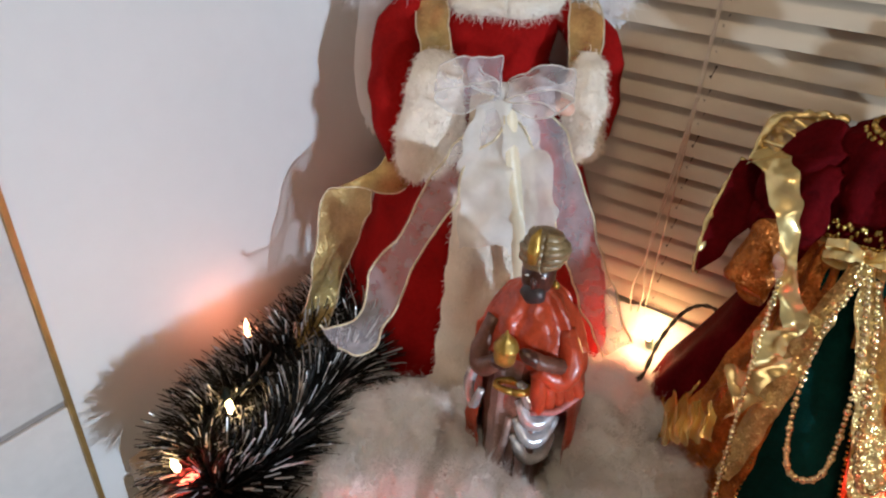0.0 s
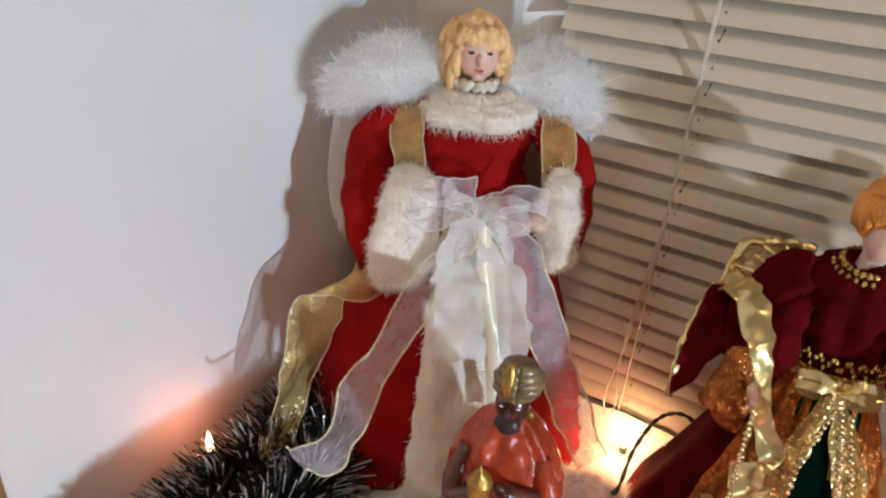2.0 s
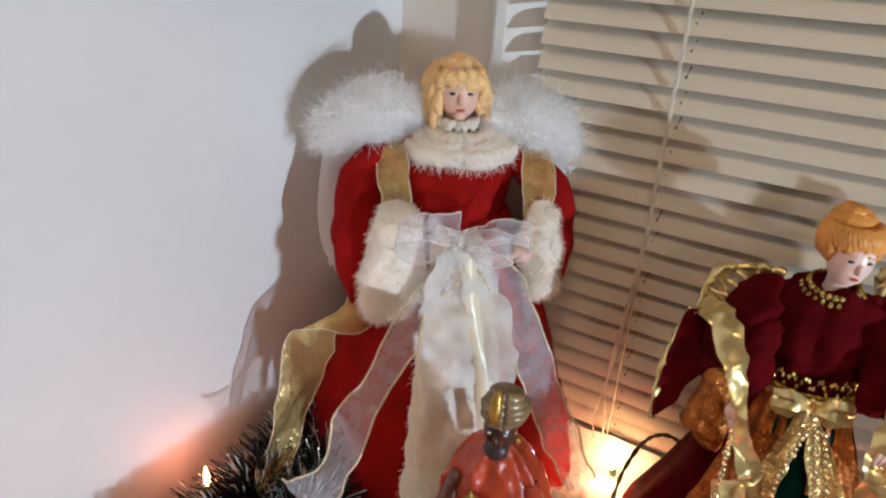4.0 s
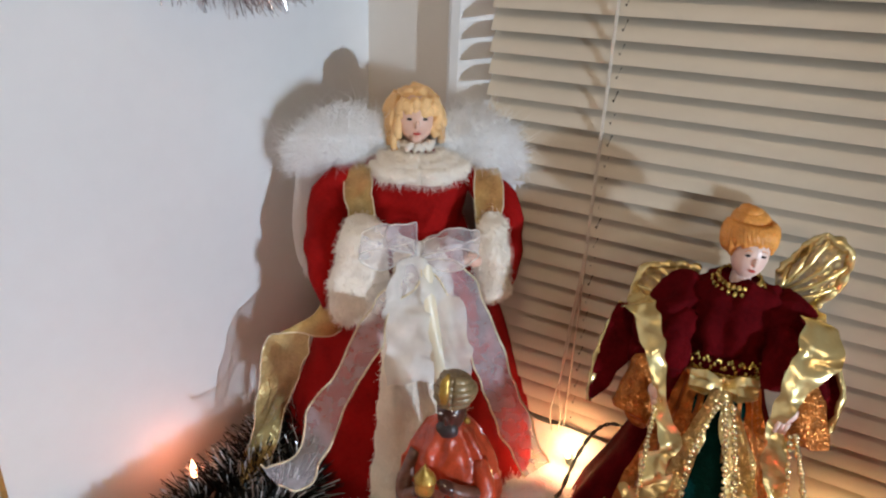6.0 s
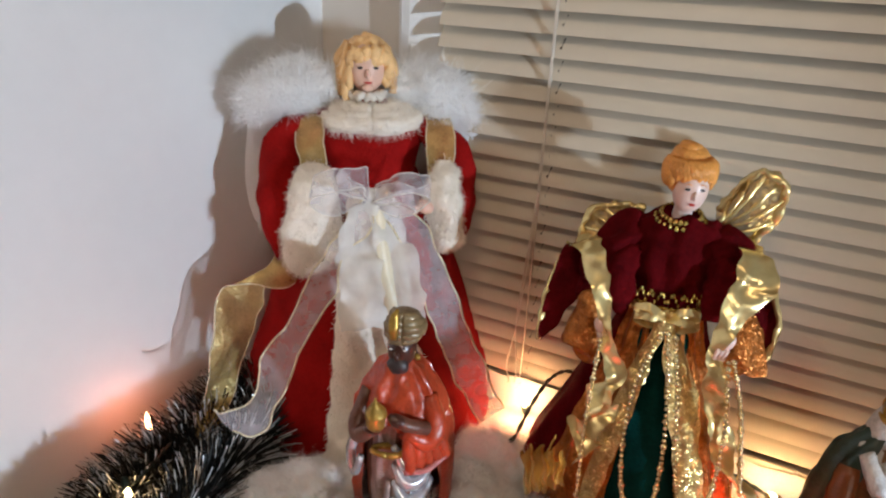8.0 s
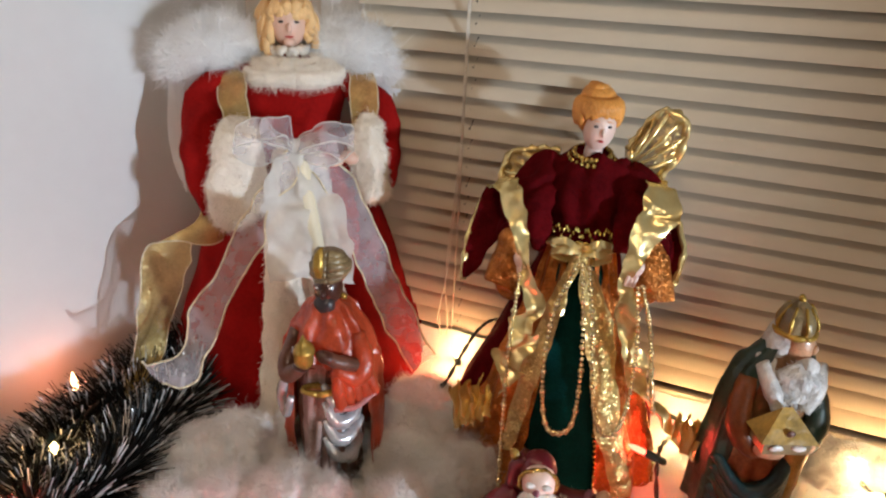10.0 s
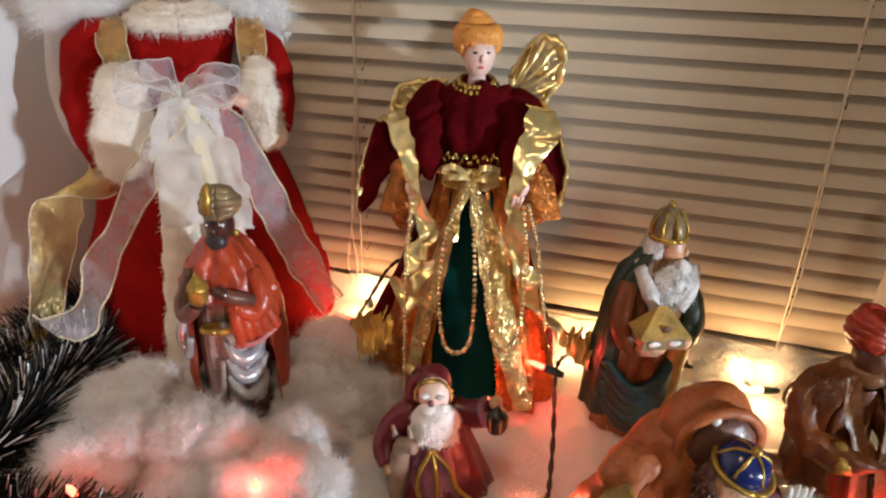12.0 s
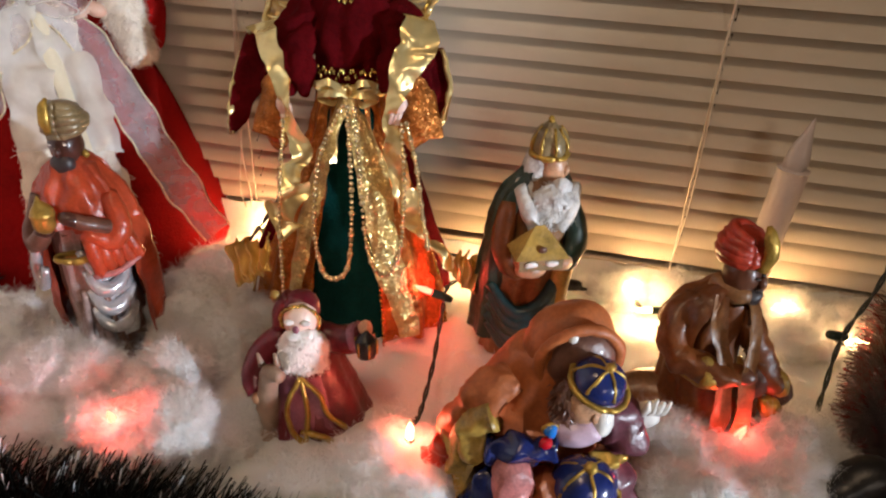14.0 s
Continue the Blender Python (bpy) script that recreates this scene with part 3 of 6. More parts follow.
    # feathered wings: a thick pad of down, loose wisps, and long quills below
    for sx, x0 in ((-1, -0.002), (1, 0.010)):
        s = b.tube([(x0 + sx * 0.022, 0.018, 0.366, 0.020), (x0 + sx * 0.044, 0.014, 0.367, 0.029), (x0 + sx * 0.070, 0.010, 0.362, 0.032), (x0 + sx * 0.092, 0.004, 0.350, 0.025),
                    (x0 + sx * 0.103, 0.0, 0.334, 0.010)], "white_pad", seg=26, n=24, flat=0.8, rough=0.008, rscale=55)
        b.fur(s, 7000, 0.013, 0.00032, "white_down", 0.2, 0.8, bend=(sx * 0.15, 0, 0))
        b.fur(s, 2600, 0.021, 0.00028, "white_down", 0.1, 0.6, bend=(sx * 0.3, 0, 0.2))
        b.fur(s, 300, 0.032, 0.0003, "white_down", 0.0, 0.6, bend=(sx * 0.3, 0, 0.3))
        for i in range(24):
            u = i / 23
            lx, top = x0 + sx * (0.070 + 0.036 * u), 0.345 - 0.012 * u
            low = (0.262 - 0.045 * (1 - abs(u - 0.7)) if sx < 0 else 0.306 + 0.012 * u) - 0.014 * RNG.random()
            w = 0.0026 + 0.0012 * RNG.random()
            yy = 0.012 - 0.016 * u
            b.ribbon([(lx, yy, top, w * 0.5, 0, 0.0005), (lx + sx * 0.004, yy, (top + low) / 2, w, 0.001, 0), (lx + sx * RNG.normal() * 0.002, yy + 0.003, low + 0.012, w * 0.8, 0, 0), (lx + sx * 0.004 * RNG.normal(), yy + 0.003, low, 0.0003, 0, 0)],
                     "white_down", n=12, wide=3, crumple=0.001, cscale=90)
    # gold straps over the shoulders, gold sash that trails down beside her
    for x0, lean in ((-0.050, 0.006), (0.078, -0.002)):
        b.ribbon([(x0 - lean, 0.012, 0.348, 0.011, 0.004, 0), (x0, -0.022, 0.342, 0.013, 0.0, 0.001), (x0 + lean * 0.5, -0.048, 0.324, 0.013, -0.003, 0.002), (x0 + lean, -0.064, 0.296, 0.011, 0, 0)],
                 "gold_organza", n=24, wide=6, edge=("gilt_edge", 0.0007), crumple=0.004)
    b.ribbon([(-0.040, -0.050, 0.205, 0.004, 0.002, 0.016), (-0.070, -0.060, 0.202, 0.004, 0.002, 0.018), (-0.100, -0.064, 0.200, 0.012, 0.006, 0.012), (-0.118, -0.070, 0.176, 0.020, 0.002, -0.006), (-0.128, -0.085, 0.140, 0.016, 0.010, -0.006),
              (-0.138, -0.095, 0.100, 0.012, 0.016, -0.004), (-0.150, -0.105, 0.066, 0.015, -0.004, 0.000), (-0.146, -0.118, 0.040, 0.014, 0.004, -0.006), (-0.120, -0.126, 0.026, 0.006, 0.002, -0.014)],
             "gold_organza", n=80, wide=7, edge=("gilt_edge", 0.0008), crumple=0.005, cscale=48)
    # white organza bow with two long tails
    b.ball((0.006, -0.096, 0.288), (0.009, 0.007, 0.008), "white_satin", rough=0.002, rscale=120)
    for keys in ([(0.004, -0.098, 0.288), (-0.016, -0.114, 0.306), (-0.036, -0.116, 0.308), (-0.046, -0.112, 0.296), (-0.026, -0.104, 0.286), (0.002, -0.098, 0.286)],
                 [(0.008, -0.098, 0.288), (0.026, -0.114, 0.304), (0.050, -0.114, 0.306), (0.060, -0.108, 0.296), (0.040, -0.104, 0.286), (0.010, -0.098, 0.286)],
                 [(0.004, -0.100, 0.289), (-0.022, -0.118, 0.309), (-0.002, -0.118, 0.313), (0.003, -0.108, 0.302), (0.004, -0.100, 0.290)],
                 [(0.008, -0.100, 0.288), (0.024, -0.112, 0.296), (0.046, -0.110, 0.292), (0.030, -0.108, 0.284), (0.010, -0.098, 0.286)]):
        b.ribbon([(*k, 0.001, 0.005, 0.0085 if 0 < i < len(keys) - 1 else 0.003) for i, k in enumerate(keys)], "white_organza", n=40, wide=5, edge=("white_satin", 0.0006), crumple=0.005, cscale=60)
    b.ribbon([(0.004, -0.099, 0.286, 0.006, 0, 0), (-0.006, -0.106, 0.262, 0.014, -0.002, 0.003), (-0.032, -0.114, 0.230, 0.014, -0.002, 0.006), (-0.046, -0.126, 0.194, 0.016, -0.002, 0.005), (-0.074, -0.143, 0.158, 0.017, -0.002, 0.008),
              (-0.088, -0.164, 0.127, 0.016, -0.003, 0.008), (-0.110, -0.180, 0.106, 0.014, -0.002, -0.010), (-0.124, -0.184, 0.112, 0.006, 0, -0.012)],
             "white_organza", n=70, wide=7, edge=("gilt_edge", 0.0010), crumple=0.0045, cscale=46)
    b.ribbon([(0.010, -0.099, 0.286, 0.006, 0, 0), (0.040, -0.100, 0.262, 0.014, 0.002, 0.002), (0.064, -0.112, 0.215, 0.015, 0.002, 0.001), (0.088, -0.124, 0.150, 0.016, 0.002, 0.002), (0.106, -0.134, 0.110, 0.015, 0.001, 0.004), (0.126, -0.140, 0.068, 0.012, 0.002, 0.006)],
             "white_organza", n=60, wide=7, edge=("gilt_edge", 0.0010), crumple=0.004, cscale=46)
    b.ribbon([(0.002, -0.099, 0.286, 0.008, 0, 0), (-0.006, -0.110, 0.250, 0.019, 0.006, 0), (-0.004, -0.124, 0.210, 0.022, -0.004, 0), (-0.002, -0.134, 0.170, 0.020, 0.004, 0)], "white_satin", n=30, wide=9, crumple=0.007, cscale=55)
    b.ribbon([(0.010, -0.099, 0.286, 0.008, 0, 0), (0.026, -0.108, 0.250, 0.016, 0.005, 0), (0.034, -0.120, 0.205, 0.020, -0.004, 0), (0.040, -0.130, 0.160, 0.020, 0.004, 0)], "white_satin", n=30, wide=9, crumple=0.007, cscale=55)
    b.ribbon([(0.012, -0.099, 0.284, 0.006, 0, 0), (0.018, -0.110, 0.240, 0.006, 0.003, 0), (0.026, -0.128, 0.180, 0.006, -0.003, 0), (0.034, -0.146, 0.120, 0.006, 0.003, 0)], "cream_satin", n=40, wide=5, cup=0.003)
    return b.thing("angel_doll", pose(-0.31, 0.515, 0.0, 0, 0, 37), "angel doll in red velvet with white feather wings and bow", "doll")


# ---- the burgundy and gold angel ----
def gold_angel():
    b = Build()
    b.lathe([(0.0, 0.108, 0.095, -0.012, 0.0), (0.05, 0.098, 0.085, -0.010, 0), (0.12, 0.078, 0.068, -0.006, 0), (0.18, 0.060, 0.050, 0, 0), (0.215, 0.047, 0.038, 0, 0), (0.235, 0.043, 0.032, 0, 0)],
            "burgundy_velvet", seg=80, n=30, folds=9, amp=0.045, rough=0.004, rscale=24)
    b.lathe([(0.225, 0.043, 0.031, 0, 0), (0.25, 0.045, 0.033, 0, -0.002), (0.275, 0.050, 0.035, 0, 0), (0.295, 0.046, 0.028, 0, 0.002), (0.305, 0.022, 0.018, 0, 0.001), (0.309, 0.010, 0.010, 0, 0)],
            "burgundy_velvet", seg=60, n=26, folds=9, amp=0.045, top_amp=0.8, rough=0.007, rscale=60)
    # green underskirt in front, gold cloth drawn aside over it
    b.lathe([(0.004, 0.108, 0.108, -0.004, 0), (0.10, 0.090, 0.090, 0, 0), (0.20, 0.054, 0.054, 0, 0), (0.225, 0.044, 0.040, 0, 0)], "green_velvet", seg=30, n=20, a0=-40, a1=44, folds=12, amp=0.02)
    for a0, a1, ph in ((-52, -13, 0.3), (22, 58, 2.0)):
        b.lathe([(0.008, 0.116, 0.116, -0.004, 0), (0.06, 0.107, 0.107, -0.002, 0), (0.12, 0.090, 0.090, 0, 0), (0.18, 0.066, 0.066, 0, 0), (0.228, 0.045, 0.042, 0, 0)], "copper_lame",
                seg=46, n=34, a0=a0, a1=a1, folds=18, amp=0.035, phase=ph, top_amp=0.8, rough=0.003, rscale=50)
    for keys in ([(-0.003, -0.052, 0.224, 0.005, 0, 0), (-0.020, -0.076, 0.180, 0.010, -0.005, 0), (-0.034, -0.099, 0.120, 0.009, -0.006, 0), (-0.042, -0.110, 0.060, 0.005, -0.004, 0)],
                 [(0.003, -0.052, 0.224, 0.006, 0, 0), (0.024, -0.072, 0.180, 0.011, 0.006, 0), (0.042, -0.094, 0.120, 0.012, 0.008, 0), (0.053, -0.104, 0.075, 0.011, 0.007, 0), (0.066, -0.106, 0.030, 0.008, 0.005, 0)],
                 [(0.006, -0.050, 0.226, 0.005, 0, 0), (0.034, -0.066, 0.180, 0.007, 0.006, 0), (0.044, -0.080, 0.130, 0.009, 0.006, 0)]):
        b.ribbon(keys, "gold_lame", n=40, wide=6, crumple=0.004, cscale=60, cup=0.003)
    # gilt edges on the gold cloth
    for ang, z1 in ((-13, 0.20), (22, 0.20), (58, 0.10), (-52, 0.10)):
        a = radians(ang)
        z = np.linspace(0.008, z1, 26)
        r = np.interp(z, [0.008, 0.06, 0.12, 0.18, 0.228], [0.118, 0.109, 0.092, 0.068, 0.047])
        b.beads(np.stack([r * np.sin(a) - 0.003, -r * np.cos(a), z], -1), 44, 0.0017, "gilt_trim")
    for ang in range(-150, 151, 5):
        a = radians(ang)
        if abs(ang) > 50:
            b.ball((-0.012 + 0.112 * math.sin(a), -0.099 * math.cos(a), 0.006 + 0.004 * RNG.random()), (0.004, 0.004, 0.006), "gilt_trim", seg=6, n=5)
    # bodice trim, belt and bow
    for ang in np.linspace(-75, 75, 46):
        a = radians(ang)
        up = 0.010 * abs(math.sin(ang * 0.22))
        b.ball((0.047 * math.sin(a), -0.003 - 0.036 * math.cos(a), 0.236 + up), (0.0022, 0.0018, 0.0024), "gilt_trim", seg=6, n=5)
        b.ball((0.047 * math.sin(a), -0.003 - 0.036 * math.cos(a), 0.2335), (0.0026, 0.0018, 0.0016), "gilt_trim", seg=6, n=5)
    a = np.linspace(0, 2 * np.pi, 40)
    b.tube(np.stack([0.0465 * np.sin(a), -0.0375 * np.cos(a), 0.226 + 0.001 * np.sin(5 * a), np.full(40, 0.004)], -1), "gold_foil", seg=8, n=60, rough=0.0015, rscale=150)
    for i in range(7):
        b.ball((0.002 + 0.0052 * math.sin(i * 0.9), -0.047, 0.229 + 0.0046 * math.cos(i * 0.9)), (0.0034, 0.0030, 0.0034), "gold_foil", seg=9, n=7, rough=0.001, rscale=200)
    for sx in (-1, 1):
        for lift in (0.006, -0.003):
            keys = [(0.002, -0.046, 0.228), (0.002 + sx * 0.016, -0.056, 0.234 + lift), (0.002 + sx * 0.034, -0.050, 0.230 + lift), (0.002 + sx * 0.018, -0.050, 0.224 + lift), (0.002, -0.046, 0.227)]
            b.ribbon([(*k, 0.0, 0.002, 0.0024) for k in keys], "gold_foil", n=26, wide=4, crumple=0.0015, cscale=90)
        b.ribbon([(0.002, -0.046, 0.226, 0.003, 0, 0), (0.002 + sx * 0.010, -0.060, 0.205, 0.004, 0, 0.001), (0.002 + sx * 0.014, -0.072, 0.175, 0.004, 0.002, 0)], "gold_foil", n=16, wide=4, crumple=0.002)
    # necklace
    for ang in range(0, 360, 15):
        a = radians(ang)
        b.ball((0.021 * math.sin(a), -0.001 - 0.018 * math.cos(a), 0.305 - 0.003 * math.cos(a)), 0.0030, "gilt_trim", seg=7, n=6)
        b.ball((0.026 * math.sin(a + 0.13), -0.001 - 0.022 * math.cos(a + 0.13), 0.301 - 0.003 * math.cos(a)), 0.0026, "gilt_trim", seg=7, n=6)
    # slim waist and shoulders over a full hem
    for p in b.v:
        p[:, 0] *= np.interp(p[:, 2], [0.05, 0.20], [0.97, 0.76])
        p[:, 1] *= np.interp(p[:, 2], [0.05, 0.20], [0.97, 0.88])
    # puffed velvet sleeves that hang in folds, bell cuffs of copper cloth, hands
    for sx, dz in ((-1, 0.0), (1, 0.006)):
        b.tube([(sx * 0.022, 0.002, 0.284, 0.016), (sx * 0.040, -0.002, 0.277, 0.021), (sx * 0.052, -0.014, 0.258, 0.021), (sx * 0.056, -0.030, 0.240 + dz, 0.017), (sx * 0.058, -0.036, 0.226 + dz, 0.012)],
               "burgundy_velvet", seg=34, n=36, rough=0.011, rscale=58)
        b.tube([(sx * 0.034, -0.020, 0.276, 0.010), (sx * 0.040, -0.032, 0.258, 0.012), (sx * 0.038, -0.036, 0.240, 0.009), (sx * 0.036, -0.034, 0.228, 0.004)], "burgundy_velvet", seg=20, n=22, rough=0.007, rscale=70)
        b.tube([(sx * 0.054, -0.030, 0.250 + dz, 0.008), (sx * 0.057, -0.040, 0.236 + dz, 0.012), (sx * 0.061, -0.046, 0.214 + dz, 0.0155), (sx * 0.064, -0.050, 0.194 + dz, 0.0175), (sx * 0.065, -0.051, 0.191 + dz, 0.014)],
               "copper_lame", seg=26, n=22, flat=0.7, rough=0.005, rscale=60)
        b.ball((sx * 0.047, -0.062, 0.222 + dz), (0.0058, 0.005, 0.0080), "pale_skin", tilt=(0, sx * 30, 0))
        for i in range(3):
            b.tube([(sx * (0.048 - 0.003 * i), -0.065, 0.217 + dz, 0.0022), (sx * (0.046 - 0.003 * i), -0.067, 0.208 + dz, 0.0015)], "pale_skin", seg=6, n=5)
    # hanging points of the over-sleeves with gilt edges
    for keys in ([(-0.072, -0.006, 0.268), (-0.082, -0.026, 0.236), (-0.090, -0.040, 0.212), (-0.098, -0.048, 0.190)], [(0.062, -0.012, 0.262), (0.070, -0.030, 0.236), (0.072, -0.040, 0.214), (0.071, -0.046, 0.196)]):
        sx = -1 if keys[0][0] < 0 else 1
        b.ribbon([(*p, w, 0.004, 0) for p, w in zip(keys, (0.016, 0.016, 0.010, 0.001))], "burgundy_velvet", n=24, wide=7, crumple=0.004, cscale=60)
        b.tube([(p[0] + sx * w * 0.95, p[1], p[2], 0.0026) for p, w in zip(keys, (0.016, 0.016, 0.010, 0.001))], "gold_foil", seg=7, n=26, rough=0.002, rscale=160)
    # crinkled gold foil stole: broad over each arm, then in folds down the skirt
    b.ribbon([(-0.080, 0.002, 0.270, 0.004, 0.008, 0.004), (-0.072, -0.028, 0.278, 0.011, 0.004, 0.003), (-0.060, -0.048, 0.270, 0.009, -0.004, 0.004), (-0.050, -0.060, 0.246, 0.0065, 0.003, 0.002), (-0.043, -0.070, 0.218, 0.0055, -0.003, 0.002),
              (-0.030, -0.080, 0.190, 0.008, 0.005, 0.004), (-0.042, -0.086, 0.172, 0.011, -0.005, -0.004), (-0.034, -0.090, 0.158, 0.011, 0.005, 0.005), (-0.050, -0.094, 0.140, 0.012, -0.005, -0.006), (-0.038, -0.096, 0.126, 0.010, 0.005, 0.005),
              (-0.050, -0.099, 0.114, 0.005, 0.003, 0.008)],
             "gold_foil", n=170, wide=9, crumple=0.0046, cscale=72)
    b.ribbon([(0.054, 0.010, 0.284, 0.005, 0.010, 0.004), (0.058, -0.026, 0.290, 0.012, 0.002, -0.004), (0.060, -0.046, 0.274, 0.015, -0.003, -0.004), (0.050, -0.056, 0.254, 0.011, 0.004, -0.003), (0.043, -0.064, 0.230, 0.0065, -0.002, -0.003), (0.041, -0.070, 0.208, 0.006, 0.002, 0),
              (0.046, -0.076, 0.184, 0.008, -0.004, 0.004), (0.054, -0.080, 0.160, 0.009, 0.005, -0.004), (0.060, -0.082, 0.136, 0.008, -0.005, 0.004), (0.072, -0.082, 0.116, 0.006, 0.004, -0.010), (0.088, -0.080, 0.102, 0.005, -0.005, -0.012), (0.104, -0.078, 0.090, 0.009, 0.004, -0.010)],
             "gold_foil", n=150, wide=9, crumple=0.0046, cscale=72)
    # pleated fans at the ends of the stole
    for x0, y0, z0, sx, wide_by in ((-0.050, -0.100, 0.112, -1, 0.0175), (0.088, -0.080, 0.104, 1, 0.0150)):
        u = np.linspace(0, 1, 10)
        zig = np.where(np.arange(10) % 2, 1.0, -1.0)
        b.ribbon([(x0 + sx * (0.008 + 0.034 * q), y0 - 0.006 * q + 0.0050 * g, z0 - 0.012 - 0.008 * q, sx * 0.005 * q + 0.001 * g, 0.005 + 0.003 * g, 0.008 + (wide_by - 0.008) * min(1.0, q * 2.4)) for q, g in zip(u, zig)], "gold_foil", n=90, wide=9, crumple=0.0040, cscale=85)
    # bead chains from the hands and the bow, hanging free in front of the skirt
    b.beads([(-0.046, -0.070, 0.212), (-0.047, -0.094, 0.160), (-0.045, -0.112, 0.100), (-0.042, -0.126, 0.036)], 46, 0.0024, "gold_bead")
    b.beads([(0.004, -0.060, 0.224), (0.010, -0.084, 0.190), (0.014, -0.106, 0.145), (0.012, -0.120, 0.108), (0.000, -0.122, 0.098), (-0.010, -0.120, 0.108), (-0.016, -0.108, 0.145), (-0.014, -0.086, 0.190), (0.000, -0.060, 0.224)], 86, 0.0023, "gold_bead")
    b.beads([(0.010, -0.060, 0.222), (0.018, -0.088, 0.185), (0.025, -0.108, 0.135), (0.034, -0.116, 0.106), (0.046, -0.114, 0.102), (0.054, -0.106, 0.125), (0.055, -0.092, 0.170), (0.050, -0.072, 0.216)], 74, 0.0023, "gold_bead")
    b.beads([(0.054, -0.070, 0.216), (0.064, -0.084, 0.185), (0.070, -0.094, 0.150), (0.076, -0.098, 0.118)], 34, 0.0023, "gold_bead")
    # wings: gilded net stretched in a crumpled foil rim, with ribs
    for rim, hub in (([(0.030, 0.020, 0.306), (0.048, 0.020, 0.336), (0.060, 0.018, 0.342), (0.074, 0.014, 0.333), (0.073, 0.014, 0.310), (0.060, 0.016, 0.286), (0.046, 0.018, 0.270)], (0.026, 0.022, 0.284)),
                     ([(-0.028, 0.020, 0.298), (-0.050, 0.020, 0.298), (-0.072, 0.018, 0.293), (-0.079, 0.014, 0.274), (-0.076, 0.012, 0.256), (-0.060, 0.016, 0.262)], (-0.024, 0.022, 0.276))):
        edge = glide(rim, 48)
        fan = np.array([[np.array(hub) * (1 - q) + p * q + np.array((0, -0.010 * math.sin(q * 3.1), 0)) for q in np.linspace(0, 1, 9)] for p in edge])
        fan[:, :, 1] += 0.0022 * np.sin(np.linspace(0, 26, 48))[:, None] * np.linspace(0, 1, 9)[None]
        b.grid(b.shake(fan, 0.003, 70), "gold_net")
        b.tube(np.hstack([edge, np.full((48, 1), 0.0036)]), "gold_foil", seg=9, n=60, rough=0.0032, rscale=150)
        for i in range(3, 48, 6):
            b.tube([(*hub, 0.0012), (*((np.array(hub) + edge[i]) / 2 + np.array((0, -0.013, 0))), 0.0016), (*edge[i], 0.0018)], "gold_foil", seg=6, n=10, rough=0.001, rscale=180)
    # small head, turned a little aside, hair pinned up
    first = len(b.v)
    b.tube([(0, 0, 0.300, 0.0095), (0.001, -0.002, 0.322, 0.0082)], "pale_skin", n=5)
    b.ball((0.003, -0.008, 0.3335), (0.0158, 0.0168, 0.0212), "pale_skin", seg=24, n=18, tilt=(0, 5, 12))
    b.ball((0.0075, -0.0245, 0.331), (0.0020, 0.0028, 0.0042), "pale_skin", seg=8, n=7)
    for ex, ey in ((0.0000, -0.0241), (0.0125, -0.0218)):
        b.ball((ex, ey, 0.3362), (0.0026, 0.0011, 0.0012), "ink", seg=8, n=6)
        b.tube([(ex - 0.003, ey, 0.3395, 0.0003), (ex, ey - 0.0004, 0.341, 0.0004), (ex + 0.003, ey + 0.0004, 0.3395, 0.0003)], "ginger_hair", seg=5, n=5)
    b.ball((0.0062, -0.0240, 0.3235), (0.0028, 0.0012, 0.0013), "lip", seg=8, n=6)
    b.ball((0.000, 0.001, 0.3425), (0.0205, 0.0205, 0.0205), "ginger_hair", seg=26, n=18, rough=0.003, rscale=140)
    b.ball((-0.002, 0.002, 0.3580), (0.0172, 0.0172, 0.0110), "ginger_hair", seg=20, n=12, rough=0.0025, rscale=150)
    b.ball((-0.003, 0.001, 0.3655), (0.0105, 0.0105, 0.0060), "ginger_hair", seg=16, n=10, rough=0.002, rscale=160)
    for i in range(26):
        ang = -1.7 + 3.5 * i / 25 + 0.15
        r, z0 = 0.0205, 0.3525
        drop = (0.008 + 0.004 * RNG.random()) if abs(ang - 0.15) < 0.9 else 0.018
        b.tube([(math.sin(ang) * r * 0.75, -math.cos(ang) * r * 0.75, z0 + 0.005, 0.003), (math.sin(ang) * r * 1.04, -math.cos(ang) * r * 1.04, z0, 0.0036), (math.sin(ang + 0.12) * r * 1.06, -math.cos(ang + 0.12) * r * 1.06, z0 - drop * 0.6, 0.0034),
                (math.sin(ang + 0.02) * r * 1.0, -math.cos(ang + 0.02) * r * 1.0, z0 - drop, 0.0018)], "ginger_hair", seg=7, n=8)
    a = np.linspace(0, 2 * np.pi, 30)
    b.tube(np.stack([0.0185 * np.sin(a) - 0.001, -0.0185 * np.cos(a) + 0.001, 0.3545 + 0.0015 * np.cos(a), np.full(30, 0.0032)], -1), "ginger_hair", seg=7, n=44, rough=0.001, rscale=220)
    for p in b.v[first:]:
        p *= np.array([0.86, 0.88, 0.95])
        p += np.array([0.0, -0.002, 0.0135])
    return b.thing("angel_doll", pose(0.014, 0.512, 0.0, 0, 0, 10), "angel doll in burgundy velvet gown with crinkled gold foil stole", "doll")


